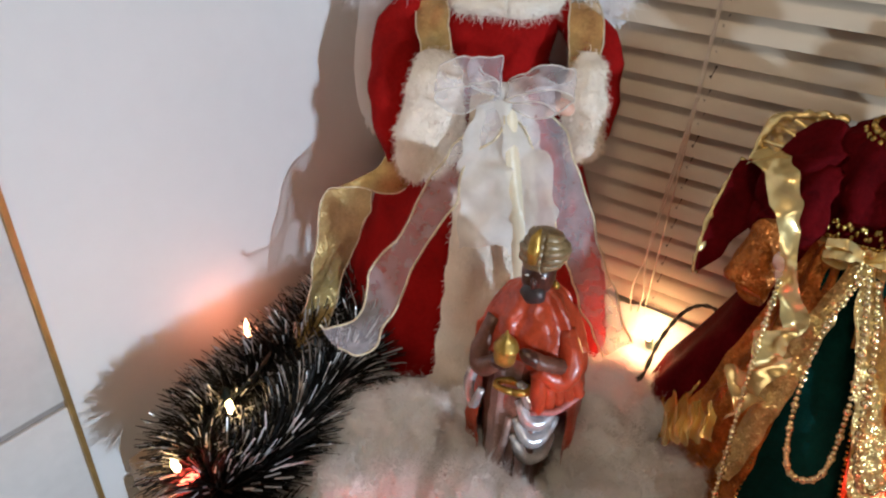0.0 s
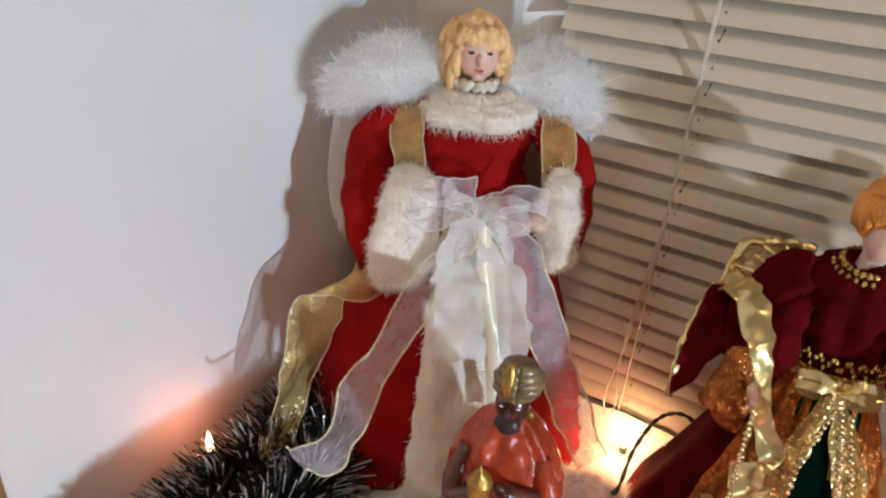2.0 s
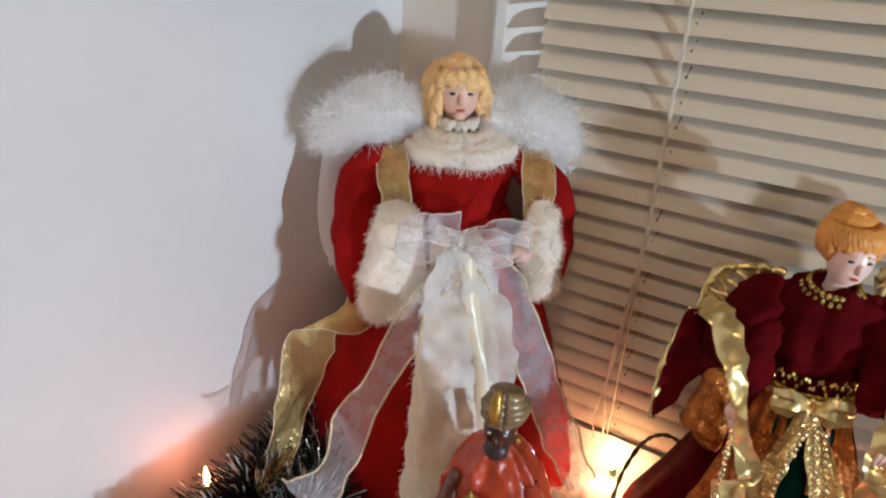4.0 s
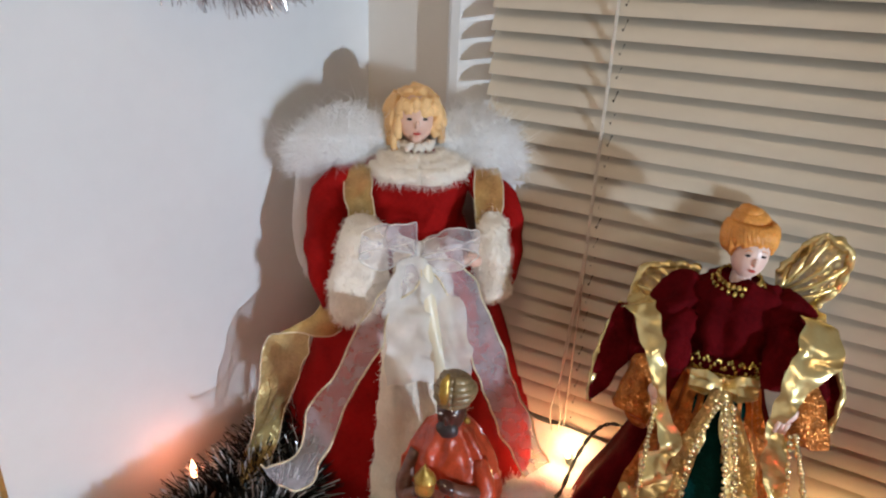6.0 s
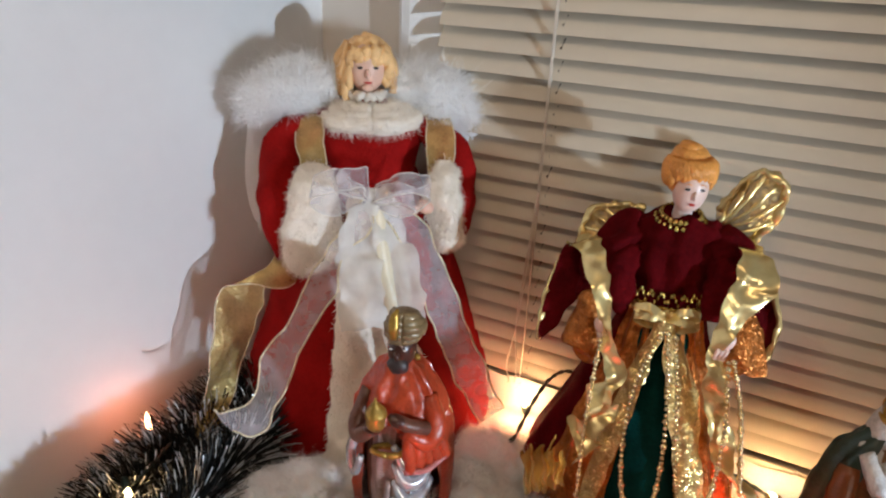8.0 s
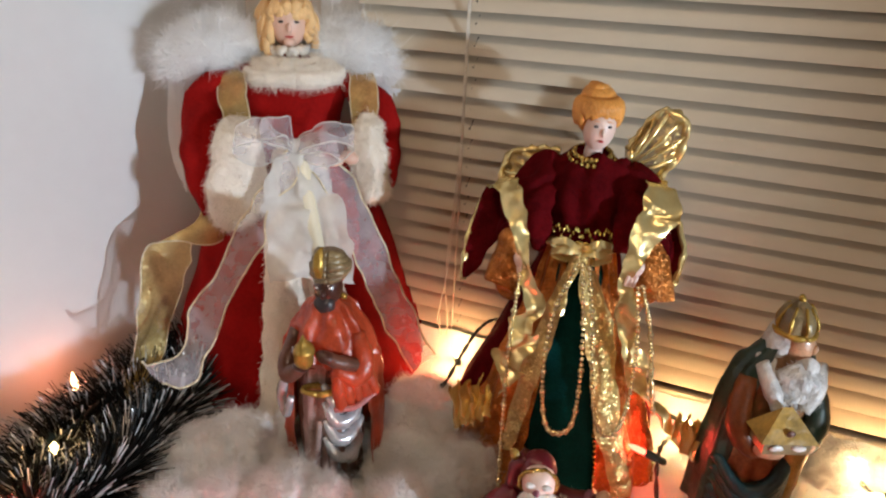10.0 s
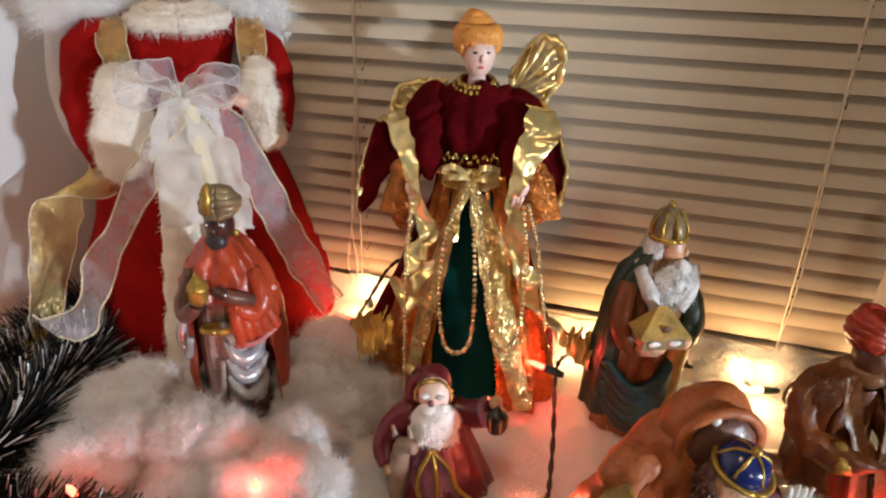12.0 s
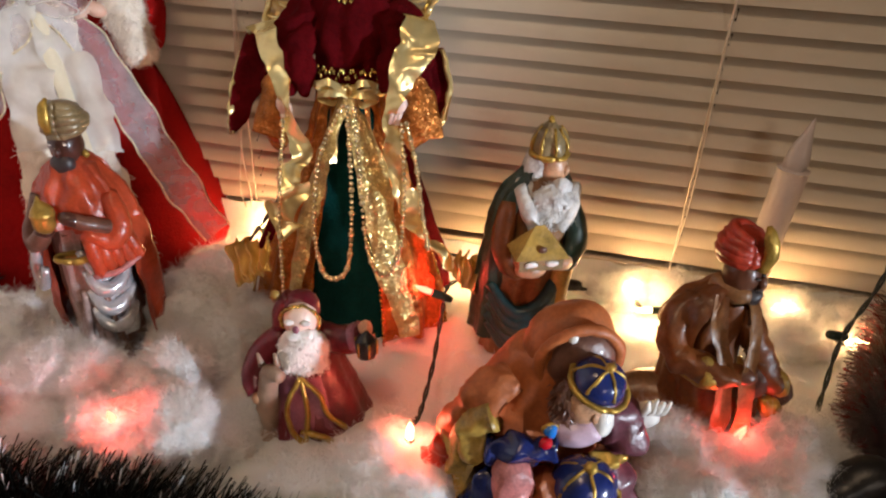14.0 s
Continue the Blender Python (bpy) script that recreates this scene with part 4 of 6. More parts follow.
# ---- painted plaster figures ----
def standing_king():
    b = Build()
    b.carve = 0.0011
    b.lathe([(0.0, 0.034, 0.028, 0.002, 0), (0.008, 0.035, 0.029, 0.002, 0), (0.012, 0.030, 0.025, 0, 0)], "king_brown", n=6)
    b.lathe([(0.008, 0.030, 0.025, 0, 0), (0.05, 0.030, 0.025, -0.002, 0), (0.10, 0.030, 0.024, -0.004, 0), (0.15, 0.030, 0.023, -0.002, 0), (0.185, 0.020, 0.017, 0, 0), (0.195, 0.009, 0.009, 0, 0)],
            "king_brown", seg=48, n=26, folds=11, amp=0.06, top_amp=0.3)
    # front of the gown, silver tunic drape
    b.lathe([(0.006, 0.034, 0.031, 0, 0), (0.05, 0.031, 0.029, -0.002, 0), (0.10, 0.030, 0.027, -0.003, 0), (0.145, 0.027, 0.024, -0.002, 0)], "king_mauve", seg=26, n=20, a0=-48, a1=4, folds=9, amp=0.05, top_amp=0.9)
    for i in range(4):
        z = 0.116 - 0.018 * i
        b.tube([(-0.002, -0.030, z + 0.012, 0.003), (0.010, -0.033, z - 0.004, 0.0065), (0.022, -0.026, z - 0.004, 0.006), (0.030, -0.014, z + 0.008, 0.003)], "king_silver", seg=10, n=14)
    b.lathe([(0.042, 0.020, 0.030, 0.008, 0), (0.08, 0.028, 0.030, 0.004, 0), (0.125, 0.030, 0.029, 0, 0)], "king_silver", seg=20, n=14, a0=-2, a1=66, folds=8, amp=0.05, top_amp=0.9)
    for dx in (-0.010, 0.006, 0.016):
        b.tube([(dx * 0.6, -0.029, 0.09, 0.003), (dx, -0.032, 0.05, 0.0035), (dx * 1.4, -0.031, 0.008, 0.004)], "king_mauve" if dx < 0.01 else "king_brown", seg=8, n=10)
    # cloak round the back and over both shoulders
    b.lathe([(0.030, 0.046, 0.034, 0.002, 0.006), (0.08, 0.046, 0.034, 0, 0.005), (0.13, 0.044, 0.033, 0, 0.003), (0.165, 0.037, 0.029, 0, 0), (0.188, 0.023, 0.020, 0, 0), (0.197, 0.012, 0.011, 0, 0)],
            "king_red", seg=56, n=30, a0=52, a1=312, folds=9, amp=0.05, top_amp=0.5, rough=0.002, rscale=60)
    b.lathe([(0.146, 0.042, 0.034, 0.002, 0), (0.158, 0.039, 0.033, 0, 0), (0.17, 0.034, 0.029, 0, 0), (0.188, 0.023, 0.021, 0, 0), (0.198, 0.012, 0.012, 0, 0)], "king_red", seg=60, n=26, a0=-78, a1=96, folds=8, amp=0.085, top_amp=0.7, rough=0.003, rscale=80)
    b.tube([(0.026, -0.014, 0.170, 0.007), (0.034, -0.024, 0.150, 0.009), (0.028, -0.033, 0.138, 0.008), (0.008, -0.038, 0.148, 0.006)], "king_red", seg=12, n=14, rough=0.002, rscale=90)
    for i in range(5):
        b.tube([(0.012 + 0.0055 * i, -0.037 + 0.004 * i, 0.146, 0.0055), (0.014 + 0.0065 * i, -0.038 + 0.0045 * i, 0.126, 0.0064), (0.016 + 0.007 * i, -0.036 + 0.0045 * i, 0.110 + 0.002 * i, 0.0055)], "king_red", seg=8, n=8)
    b.tube([(-0.028, -0.012, 0.168, 0.007), (-0.036, -0.022, 0.144, 0.008), (-0.032, -0.031, 0.136, 0.008), (-0.018, -0.041, 0.151, 0.006)], "king_brown", seg=12, n=14)
    b.tube([(-0.036, -0.020, 0.136, 0.004), (-0.043, -0.022, 0.110, 0.005), (-0.037, -0.029, 0.095, 0.004), (-0.031, -0.032, 0.114, 0.003)], "king_silver", seg=9, n=12)
    # dark forearm, lighter hem of the sleeve
    b.tube([(0.030, -0.026, 0.146, 0.0062), (0.016, -0.040, 0.156, 0.0058), (0.004, -0.044, 0.162, 0.0048)], "king_brown", seg=10, n=10)
    b.tube([(0.010, -0.040, 0.1095, 0.0022), (0.028, -0.036, 0.112, 0.0026), (0.044, -0.022, 0.118, 0.0022)], "king_pink", seg=8, n=12)
    # hands and the golden jar
    b.ball((0.004, -0.044, 0.162), (0.009, 0.006, 0.005), "dark_skin", tilt=(0, 20, 0))
    b.ball((-0.017, -0.044, 0.152), (0.008, 0.006, 0.005), "dark_skin")
    b.lathe([(0.153, 0.004, 0.004, -0.014, -0.046), (0.157, 0.0078, 0.0078, -0.014, -0.046), (0.165, 0.0085, 0.0085, -0.014, -0.046), (0.168, 0.0092, 0.0092, -0.014, -0.046), (0.174, 0.006, 0.006, -0.014, -0.046), (0.179, 0.0022, 0.0022, -0.014, -0.046), (0.182, 0.0005, 0.0005, -0.014, -0.046)],
            "king_gold", seg=18, n=18)
    a = np.linspace(0, 2 * np.pi, 16)
    b.tube(np.stack([-0.006 + 0.014 * np.sin(a), -0.031 - 0.006 * np.cos(a), np.full(16, 0.122), np.full(16, 0.003)], -1), "king_gold", seg=6, n=20)
    # head, beard and turban
    b.ball((-0.001, -0.004, 0.2055), (0.0130, 0.0145, 0.0165), "dark_skin", seg=20, n=14)
    b.ball((-0.003, -0.0185, 0.205), (0.0026, 0.0035, 0.0045), "dark_skin", seg=8, n=7)
    b.ball((-0.002, -0.014, 0.194), (0.0095, 0.0075, 0.0085), "ink", seg=14, n=10, rough=0.0015, rscale=200)
    for ex in (-0.0085, 0.0035):
        b.ball((ex, -0.0170, 0.2100), (0.0018, 0.0008, 0.0008), "porcelain", seg=7, n=5)
    b.ball((0.013, -0.006, 0.199), 0.0028, "king_gold", seg=8, n=6)
    for i in range(5):
        ph = i * 0.5
        a = np.linspace(0, 2 * np.pi, 24)
        r = 0.0155 - 0.0026 * abs(i - 1.6)
        b.tube(np.stack([0.001 + r * np.sin(a), -0.002 - r * 0.95 * np.cos(a), 0.216 + 0.0044 * i + 0.0028 * np.sin(a + ph), np.full(24, 0.0046)], -1), "king_olive", seg=8, n=34)
    b.ball((0.001, -0.002, 0.232), (0.014, 0.013, 0.007), "king_olive")
    b.tube([(-0.006, -0.018, 0.219, 0.0032), (-0.006, -0.020, 0.229, 0.0042), (-0.005, -0.017, 0.239, 0.0036), (-0.004, -0.013, 0.244, 0.0016)], "king_gold", seg=10, n=12, flat=0.6)
    return b.thing("king_figurine", pose(-0.155, 0.355, 0.0, 0, 0, 20) @ Matrix.Diagonal((0.92, 0.92, 1.0, 1.0)), "glossy plaster king figurine in orange-red cloak with olive turban", "figurine", "nativity kings")


def crowned_king():
    b = Build()
    b.carve = 0.0011
    b.lathe([(0.0, 0.036, 0.028, 0.004, 0), (0.006, 0.036, 0.028, 0.004, 0), (0.012, 0.030, 0.024, 0.004, 0)], "king_brown", n=6)
    b.lathe([(0.006, 0.034, 0.027, 0.003, 0), (0.04, 0.031, 0.026, 0.003, 0), (0.09, 0.033, 0.027, 0.006, 0), (0.14, 0.034, 0.027, 0.009, 0), (0.17, 0.029, 0.023, 0.011, 0), (0.19, 0.014, 0.013, 0.013, 0)],
            "king_tan", seg=48, n=26, folds=11, amp=0.07, top_amp=0.3)
    # teal sash swept across, green cloak on the back and shoulders
    for i in range(5):
        b.tube([(-0.030, -0.012, 0.092 - 0.010 * i, 0.004), (-0.008, -0.030, 0.070 - 0.009 * i, 0.007), (0.018, -0.030, 0.082 - 0.005 * i, 0.007), (0.036, -0.014, 0.112 - 0.003 * i, 0.004)], "king_teal" if i != 2 else "king_green", seg=10, n=16)
    b.lathe([(0.035, 0.040, 0.032, 0.0, 0.005), (0.09, 0.040, 0.032, 0.004, 0.004), (0.135, 0.041, 0.032, 0.009, 0.002), (0.165, 0.036, 0.028, 0.010, 0), (0.185, 0.024, 0.020, 0.012, 0), (0.196, 0.011, 0.011, 0.013, 0)],
            "king_green", seg=56, n=28, a0=48, a1=318, folds=10, amp=0.05, top_amp=0.5, rough=0.002, rscale=60)
    b.tube([(-0.016, -0.010, 0.166, 0.009), (-0.024, -0.022, 0.138, 0.010), (-0.018, -0.032, 0.120, 0.010), (0.000, -0.040, 0.122, 0.007)], "king_rust", seg=12, n=14, rough=0.002, rscale=80)
    b.tube([(0.036, -0.008, 0.166, 0.009), (0.043, -0.018, 0.142, 0.010), (0.036, -0.030, 0.124, 0.009), (0.018, -0.040, 0.124, 0.006)], "king_green", seg=12, n=14, rough=0.002, rscale=80)
    b.tube([(0.036, -0.022, 0.118, 0.010), (0.030, -0.026, 0.075, 0.009), (0.030, -0.022, 0.02, 0.009)], "king_ochre", seg=10, n=12, flat=0.6)
    b.ball((-0.004, -0.043, 0.122), (0.014, 0.008, 0.007), "tan_skin")
    b.ball((0.022, -0.041, 0.126), (0.012, 0.008, 0.007), "tan_skin")
    # the little house-shaped casket
    hx, hy, hz = -0.001, -0.048, 0.130
    crisp(b, [(hx + sx * 0.019, hy + sy * 0.011, hz + sz) for sx in (-1, 1) for sy in (-1, 1) for sz in (0, 0.011)], [(0, 1, 3, 2), (4, 6, 7, 5), (0, 4, 5, 1), (2, 3, 7, 6), (0, 2, 6, 4), (1, 5, 7, 3)], "king_olive")
    crisp(b, [(hx - 0.023, hy - 0.014, hz + 0.011), (hx + 0.023, hy - 0.014, hz + 0.011), (hx + 0.023, hy + 0.014, hz + 0.011), (hx - 0.023, hy + 0.014, hz + 0.011), (hx - 0.004, hy + 0.002, hz + 0.033), (hx + 0.004, hy + 0.002, hz + 0.033)],
          [(0, 1, 5, 4), (1, 2, 5), (2, 3, 4, 5), (3, 0, 4), (3, 2, 1, 0)], "king_ochre")
    for sx in (-0.009, 0.009):
        b.ball((hx + sx, hy - 0.0115, hz + 0.006), (0.006, 0.0015, 0.0025), "porcelain", seg=10, n=6)
    b.ball((hx, hy - 0.0105, hz + 0.018), (0.004, 0.0015, 0.003), "king_brown", seg=8, n=5)
    # long grey hair and beard, face turned aside, tall crown
    b.ball((0.018, -0.006, 0.196), (0.0130, 0.0140, 0.0165), "tan_skin", seg=20, n=14)
    b.ball((0.027, -0.016, 0.195), (0.003, 0.003, 0.004), "tan_skin", seg=8, n=7)
    b.ball((0.007, 0.001, 0.190), (0.0130, 0.0150, 0.0230), "grey_hair", rough=0.003, rscale=90)
    b.ball((0.000, -0.004, 0.172), (0.0130, 0.0140, 0.0170), "grey_hair", rough=0.003, rscale=90)
    s = b.ball((0.016, -0.024, 0.168), (0.0200, 0.0120, 0.0190), "grey_hair", seg=26, n=18, rough=0.003, rscale=110)
    b.fur(s, 900, 0.005, 0.0005, "grey_hair", 0.9, 0.5)
    b.ball((0.022, -0.022, 0.182), (0.0100, 0.0080, 0.0080), "grey_hair", rough=0.003, rscale=90)
    b.lathe([(0.203, 0.0140, 0.0145, 0.015, -0.003), (0.208, 0.0150, 0.0155, 0.015, -0.003), (0.216, 0.0150, 0.0150, 0.015, -0.003), (0.224, 0.0105, 0.0110, 0.014, -0.002), (0.229, 0.0045, 0.0045, 0.014, -0.002), (0.231, 0.0015, 0.0015, 0.014, -0.002)],
            "king_olive", seg=32, n=18, folds=6, amp=0.05, top_amp=0.8)
    a = np.linspace(0, 2 * np.pi, 24)
    b.tube(np.stack([0.015 + 0.0152 * np.sin(a), -0.003 - 0.0156 * np.cos(a), np.full(24, 0.205), np.full(24, 0.0024)], -1), "king_gold", seg=7, n=30)
    b.ball((0.014, -0.003, 0.232), 0.0032, "king_gold", seg=9, n=7)
    for ang in range(0, 360, 45):
        a = radians(ang)
        b.tube([(0.015 + 0.0150 * math.sin(a), -0.003 - 0.0150 * math.cos(a), 0.206, 0.0014), (0.015 + 0.0156 * math.sin(a), -0.003 - 0.0156 * math.cos(a), 0.215, 0.0016), (0.0145 + 0.008 * math.sin(a), -0.003 - 0.008 * math.cos(a), 0.227, 0.0012)], "king_gold", seg=6, n=8)
    for i in range(7):
        b.ball((0.000 + 0.0052 * i, -0.0335 + 0.0012 * abs(i - 3) ** 1.6, 0.155 + 0.004 * (i % 2)), (0.0022, 0.001, 0.003), "king_brown", seg=7, n=5)
    for sx in (-1, 1):
        b.tube([(0.014 + sx * 0.024, -0.012, 0.180, 0.006), (0.012 + sx * 0.018, -0.028, 0.166, 0.007), (0.010 + sx * 0.010, -0.034, 0.152, 0.005)], "grey_hair", seg=10, n=12)
    return b.thing("king_figurine", pose(0.18, 0.455, 0.0, 0, 0, 24) @ Matrix.Diagonal((0.93, 0.95, 1.0, 1.0)), "glossy plaster king figurine in green cloak holding a golden casket", "figurine", "nativity kings")


def kneeling_king():
    b = Build()
    b.carve = 0.0011
    # kneeling legs and gown, facing to the right
    b.lathe([(0.0, 0.038, 0.030, -0.012, 0), (0.02, 0.036, 0.029, -0.012, 0), (0.05, 0.029, 0.026, -0.014, 0), (0.085, 0.025, 0.022, -0.016, 0), (0.115, 0.030, 0.022, -0.018, 0), (0.135, 0.023, 0.018, -0.012, 0), (0.148, 0.010, 0.010, -0.003, 0)],
            "king_rust", seg=48, n=28, folds=9, amp=0.07, top_amp=0.35, rough=0.003, rscale=50)
    b.tube([(-0.012, 0.004, 0.036, 0.024), (-0.040, 0.006, 0.030, 0.022), (-0.068, 0.008, 0.026, 0.018), (-0.088, 0.010, 0.016, 0.012)], "king_tan", seg=14, n=14, rough=0.003, rscale=60)
    b.tube([(-0.010, -0.012, 0.056, 0.018), (0.014, -0.022, 0.058, 0.016), (0.024, -0.026, 0.042, 0.014), (0.020, -0.026, 0.008, 0.013)], "king_rust", seg=14, n=16, rough=0.003, rscale=60)
    b.tube([(-0.030, -0.004, 0.132, 0.010), (-0.046, -0.014, 0.116, 0.0125), (-0.042, -0.030, 0.098, 0.012), (-0.020, -0.042, 0.092, 0.010), (0.000, -0.046, 0.094, 0.008)], "king_rust", seg=18, n=26, rough=0.005, rscale=95)
    b.tube([(0.004, -0.008, 0.132, 0.009), (0.015, -0.022, 0.114, 0.011), (0.026, -0.032, 0.094, 0.011), (0.040, -0.038, 0.078, 0.010)], "king_rust", seg=18, n=24, rough=0.005, rscale=95)
    b.ball((-0.022, -0.046, 0.088), (0.008, 0.007, 0.008), "king_gold", rough=0.002, rscale=120)
    b.ball((0.006, -0.046, 0.092), (0.010, 0.007, 0.007), "brown_skin")
    b.ball((0.044, -0.038, 0.072), (0.011, 0.009, 0.011), "king_brown", rough=0.002, rscale=100)
    b.ball((0.036, -0.044, 0.062), (0.010, 0.008, 0.010), "king_gold", rough=0.003, rscale=120)
    b.lathe([(0.070, 0.010, 0.010, 0.022, -0.034), (0.078, 0.013, 0.013, 0.022, -0.034), (0.090, 0.010, 0.010, 0.022, -0.034), (0.100, 0.006, 0.006, 0.022, -0.034)], "king_brown", seg=16, n=10)
    b.lathe([(0.0, 0.034, 0.042, -0.006, -0.006), (0.03, 0.031, 0.038, -0.006, -0.006), (0.07, 0.025, 0.033, -0.010, -0.004), (0.11, 0.024, 0.027, -0.012, -0.004), (0.138, 0.016, 0.019, -0.006, -0.004)],
            "king_rust", seg=44, n=26, a0=-75, a1=75, folds=7, amp=0.05, top_amp=0.5, rough=0.004, rscale=55)
    b.tube([(0.004, -0.046, 0.100, 0.0028), (0.008, -0.050, 0.060, 0.003), (0.010, -0.052, 0.0, 0.003)], "king_tan", seg=9, n=10)
    b.tube([(-0.016, 0.002, 0.146, 0.008), (-0.002, -0.016, 0.144, 0.008), (0.012, -0.008, 0.146, 0.007)], "king_tan", seg=10, n=12)
    # mantle over the shoulders, open robe edges, belt, sleeve hems
    b.lathe([(0.104, 0.040, 0.034, -0.014, -0.004), (0.120, 0.037, 0.031, -0.014, -0.004), (0.136, 0.028, 0.025, -0.010, -0.004), (0.147, 0.014, 0.014, -0.003, -0.004)], "king_rust", seg=52, n=20, a0=30, a1=330, folds=8, amp=0.05, top_amp=0.5, rough=0.003, rscale=60)
    for keys in ([(-0.016, -0.020, 0.145, 0.005, -0.002, 0), (-0.020, -0.036, 0.126, 0.006, -0.002, 0), (-0.012, -0.048, 0.100, 0.006, -0.001, 0), (-0.008, -0.054, 0.060, 0.007, 0, 0), (-0.012, -0.058, 0.006, 0.008, 0, 0)],
                 [(0.008, -0.020, 0.145, 0.005, 0.002, 0), (0.010, -0.036, 0.124, 0.006, 0.002, 0), (0.006, -0.050, 0.098, 0.006, 0.001, 0), (0.010, -0.056, 0.058, 0.007, 0, 0), (0.014, -0.058, 0.006, 0.008, 0, 0)]):
        b.ribbon(keys, "king_tan", n=36, wide=6, crumple=0.0015, cscale=70, cup=-0.003)
    a = np.linspace(-1.5, 1.5, 24)
    b.tube(np.stack([-0.012 + 0.031 * np.sin(a), -0.006 - 0.037 * np.cos(a), 0.082 + 0.002 * np.sin(4 * a), np.full(24, 0.0034)], -1), "king_ochre", seg=8, n=34, rough=0.001, rscale=120)
    for c, r in (((-0.026, -0.041, 0.093), 0.0125), ((0.037, -0.038, 0.081), 0.0125)):
        b.ball(c, (r * 0.55, r, r), "king_ochre", seg=16, n=10, tilt=(0, 0, 40), rough=0.001, rscale=120)
    # head, turban with plume
    b.ball((0.000, -0.006, 0.157), (0.0145, 0.0155, 0.0165), "brown_skin", seg=20, n=14)
    b.ball((0.013, -0.017, 0.155), (0.004, 0.004, 0.005), "brown_skin", seg=8, n=7)
    b.ball((0.007, -0.015, 0.144), (0.0095, 0.0085, 0.0080), "ink", seg=14, n=10, rough=0.0015, rscale=200)
    for i in range(5):
        a = np.linspace(0, 2 * np.pi, 24)
        r = 0.0170 - 0.0028 * abs(i - 1.4)
        b.tube(np.stack([-0.003 + r * np.sin(a), -0.002 - r * 0.95 * np.cos(a), 0.167 + 0.0050 * i + 0.0030 * np.sin(a + 2.4 + 0.4 * i), np.full(24, 0.0052)], -1), "king_scarlet", seg=8, n=34, rough=0.0008, rscale=120)
    b.ball((-0.003, -0.002, 0.185), (0.014, 0.013, 0.007), "king_scarlet")
    for ex, ey in ((0.0065, -0.0205), (0.0135, -0.0140)):
        b.ball((ex, ey, 0.160), (0.0026, 0.0016, 0.0012), "ink", seg=7, n=5)
    b.tube([(0.008, -0.020, 0.1505, 0.0012), (0.0125, -0.0185, 0.1512, 0.0016), (0.0150, -0.0140, 0.1500, 0.0010)], "ink", seg=6, n=7)
    b.tube([(0.009, -0.019, 0.166, 0.0045), (0.010, -0.021, 0.180, 0.0058), (0.008, -0.017, 0.192, 0.0052), (0.006, -0.012, 0.198, 0.002)], "king_gold", seg=10, n=12, flat=0.6)
    return b.thing("king_figurine", pose(0.342, 0.412, -0.004, 0, 0, 14) @ Matrix.Diagonal((0.90, 0.92, 1.0, 1.0)), "glossy plaster kneeling king figurine in rust robe with scarlet turban", "figurine", "nativity kings")


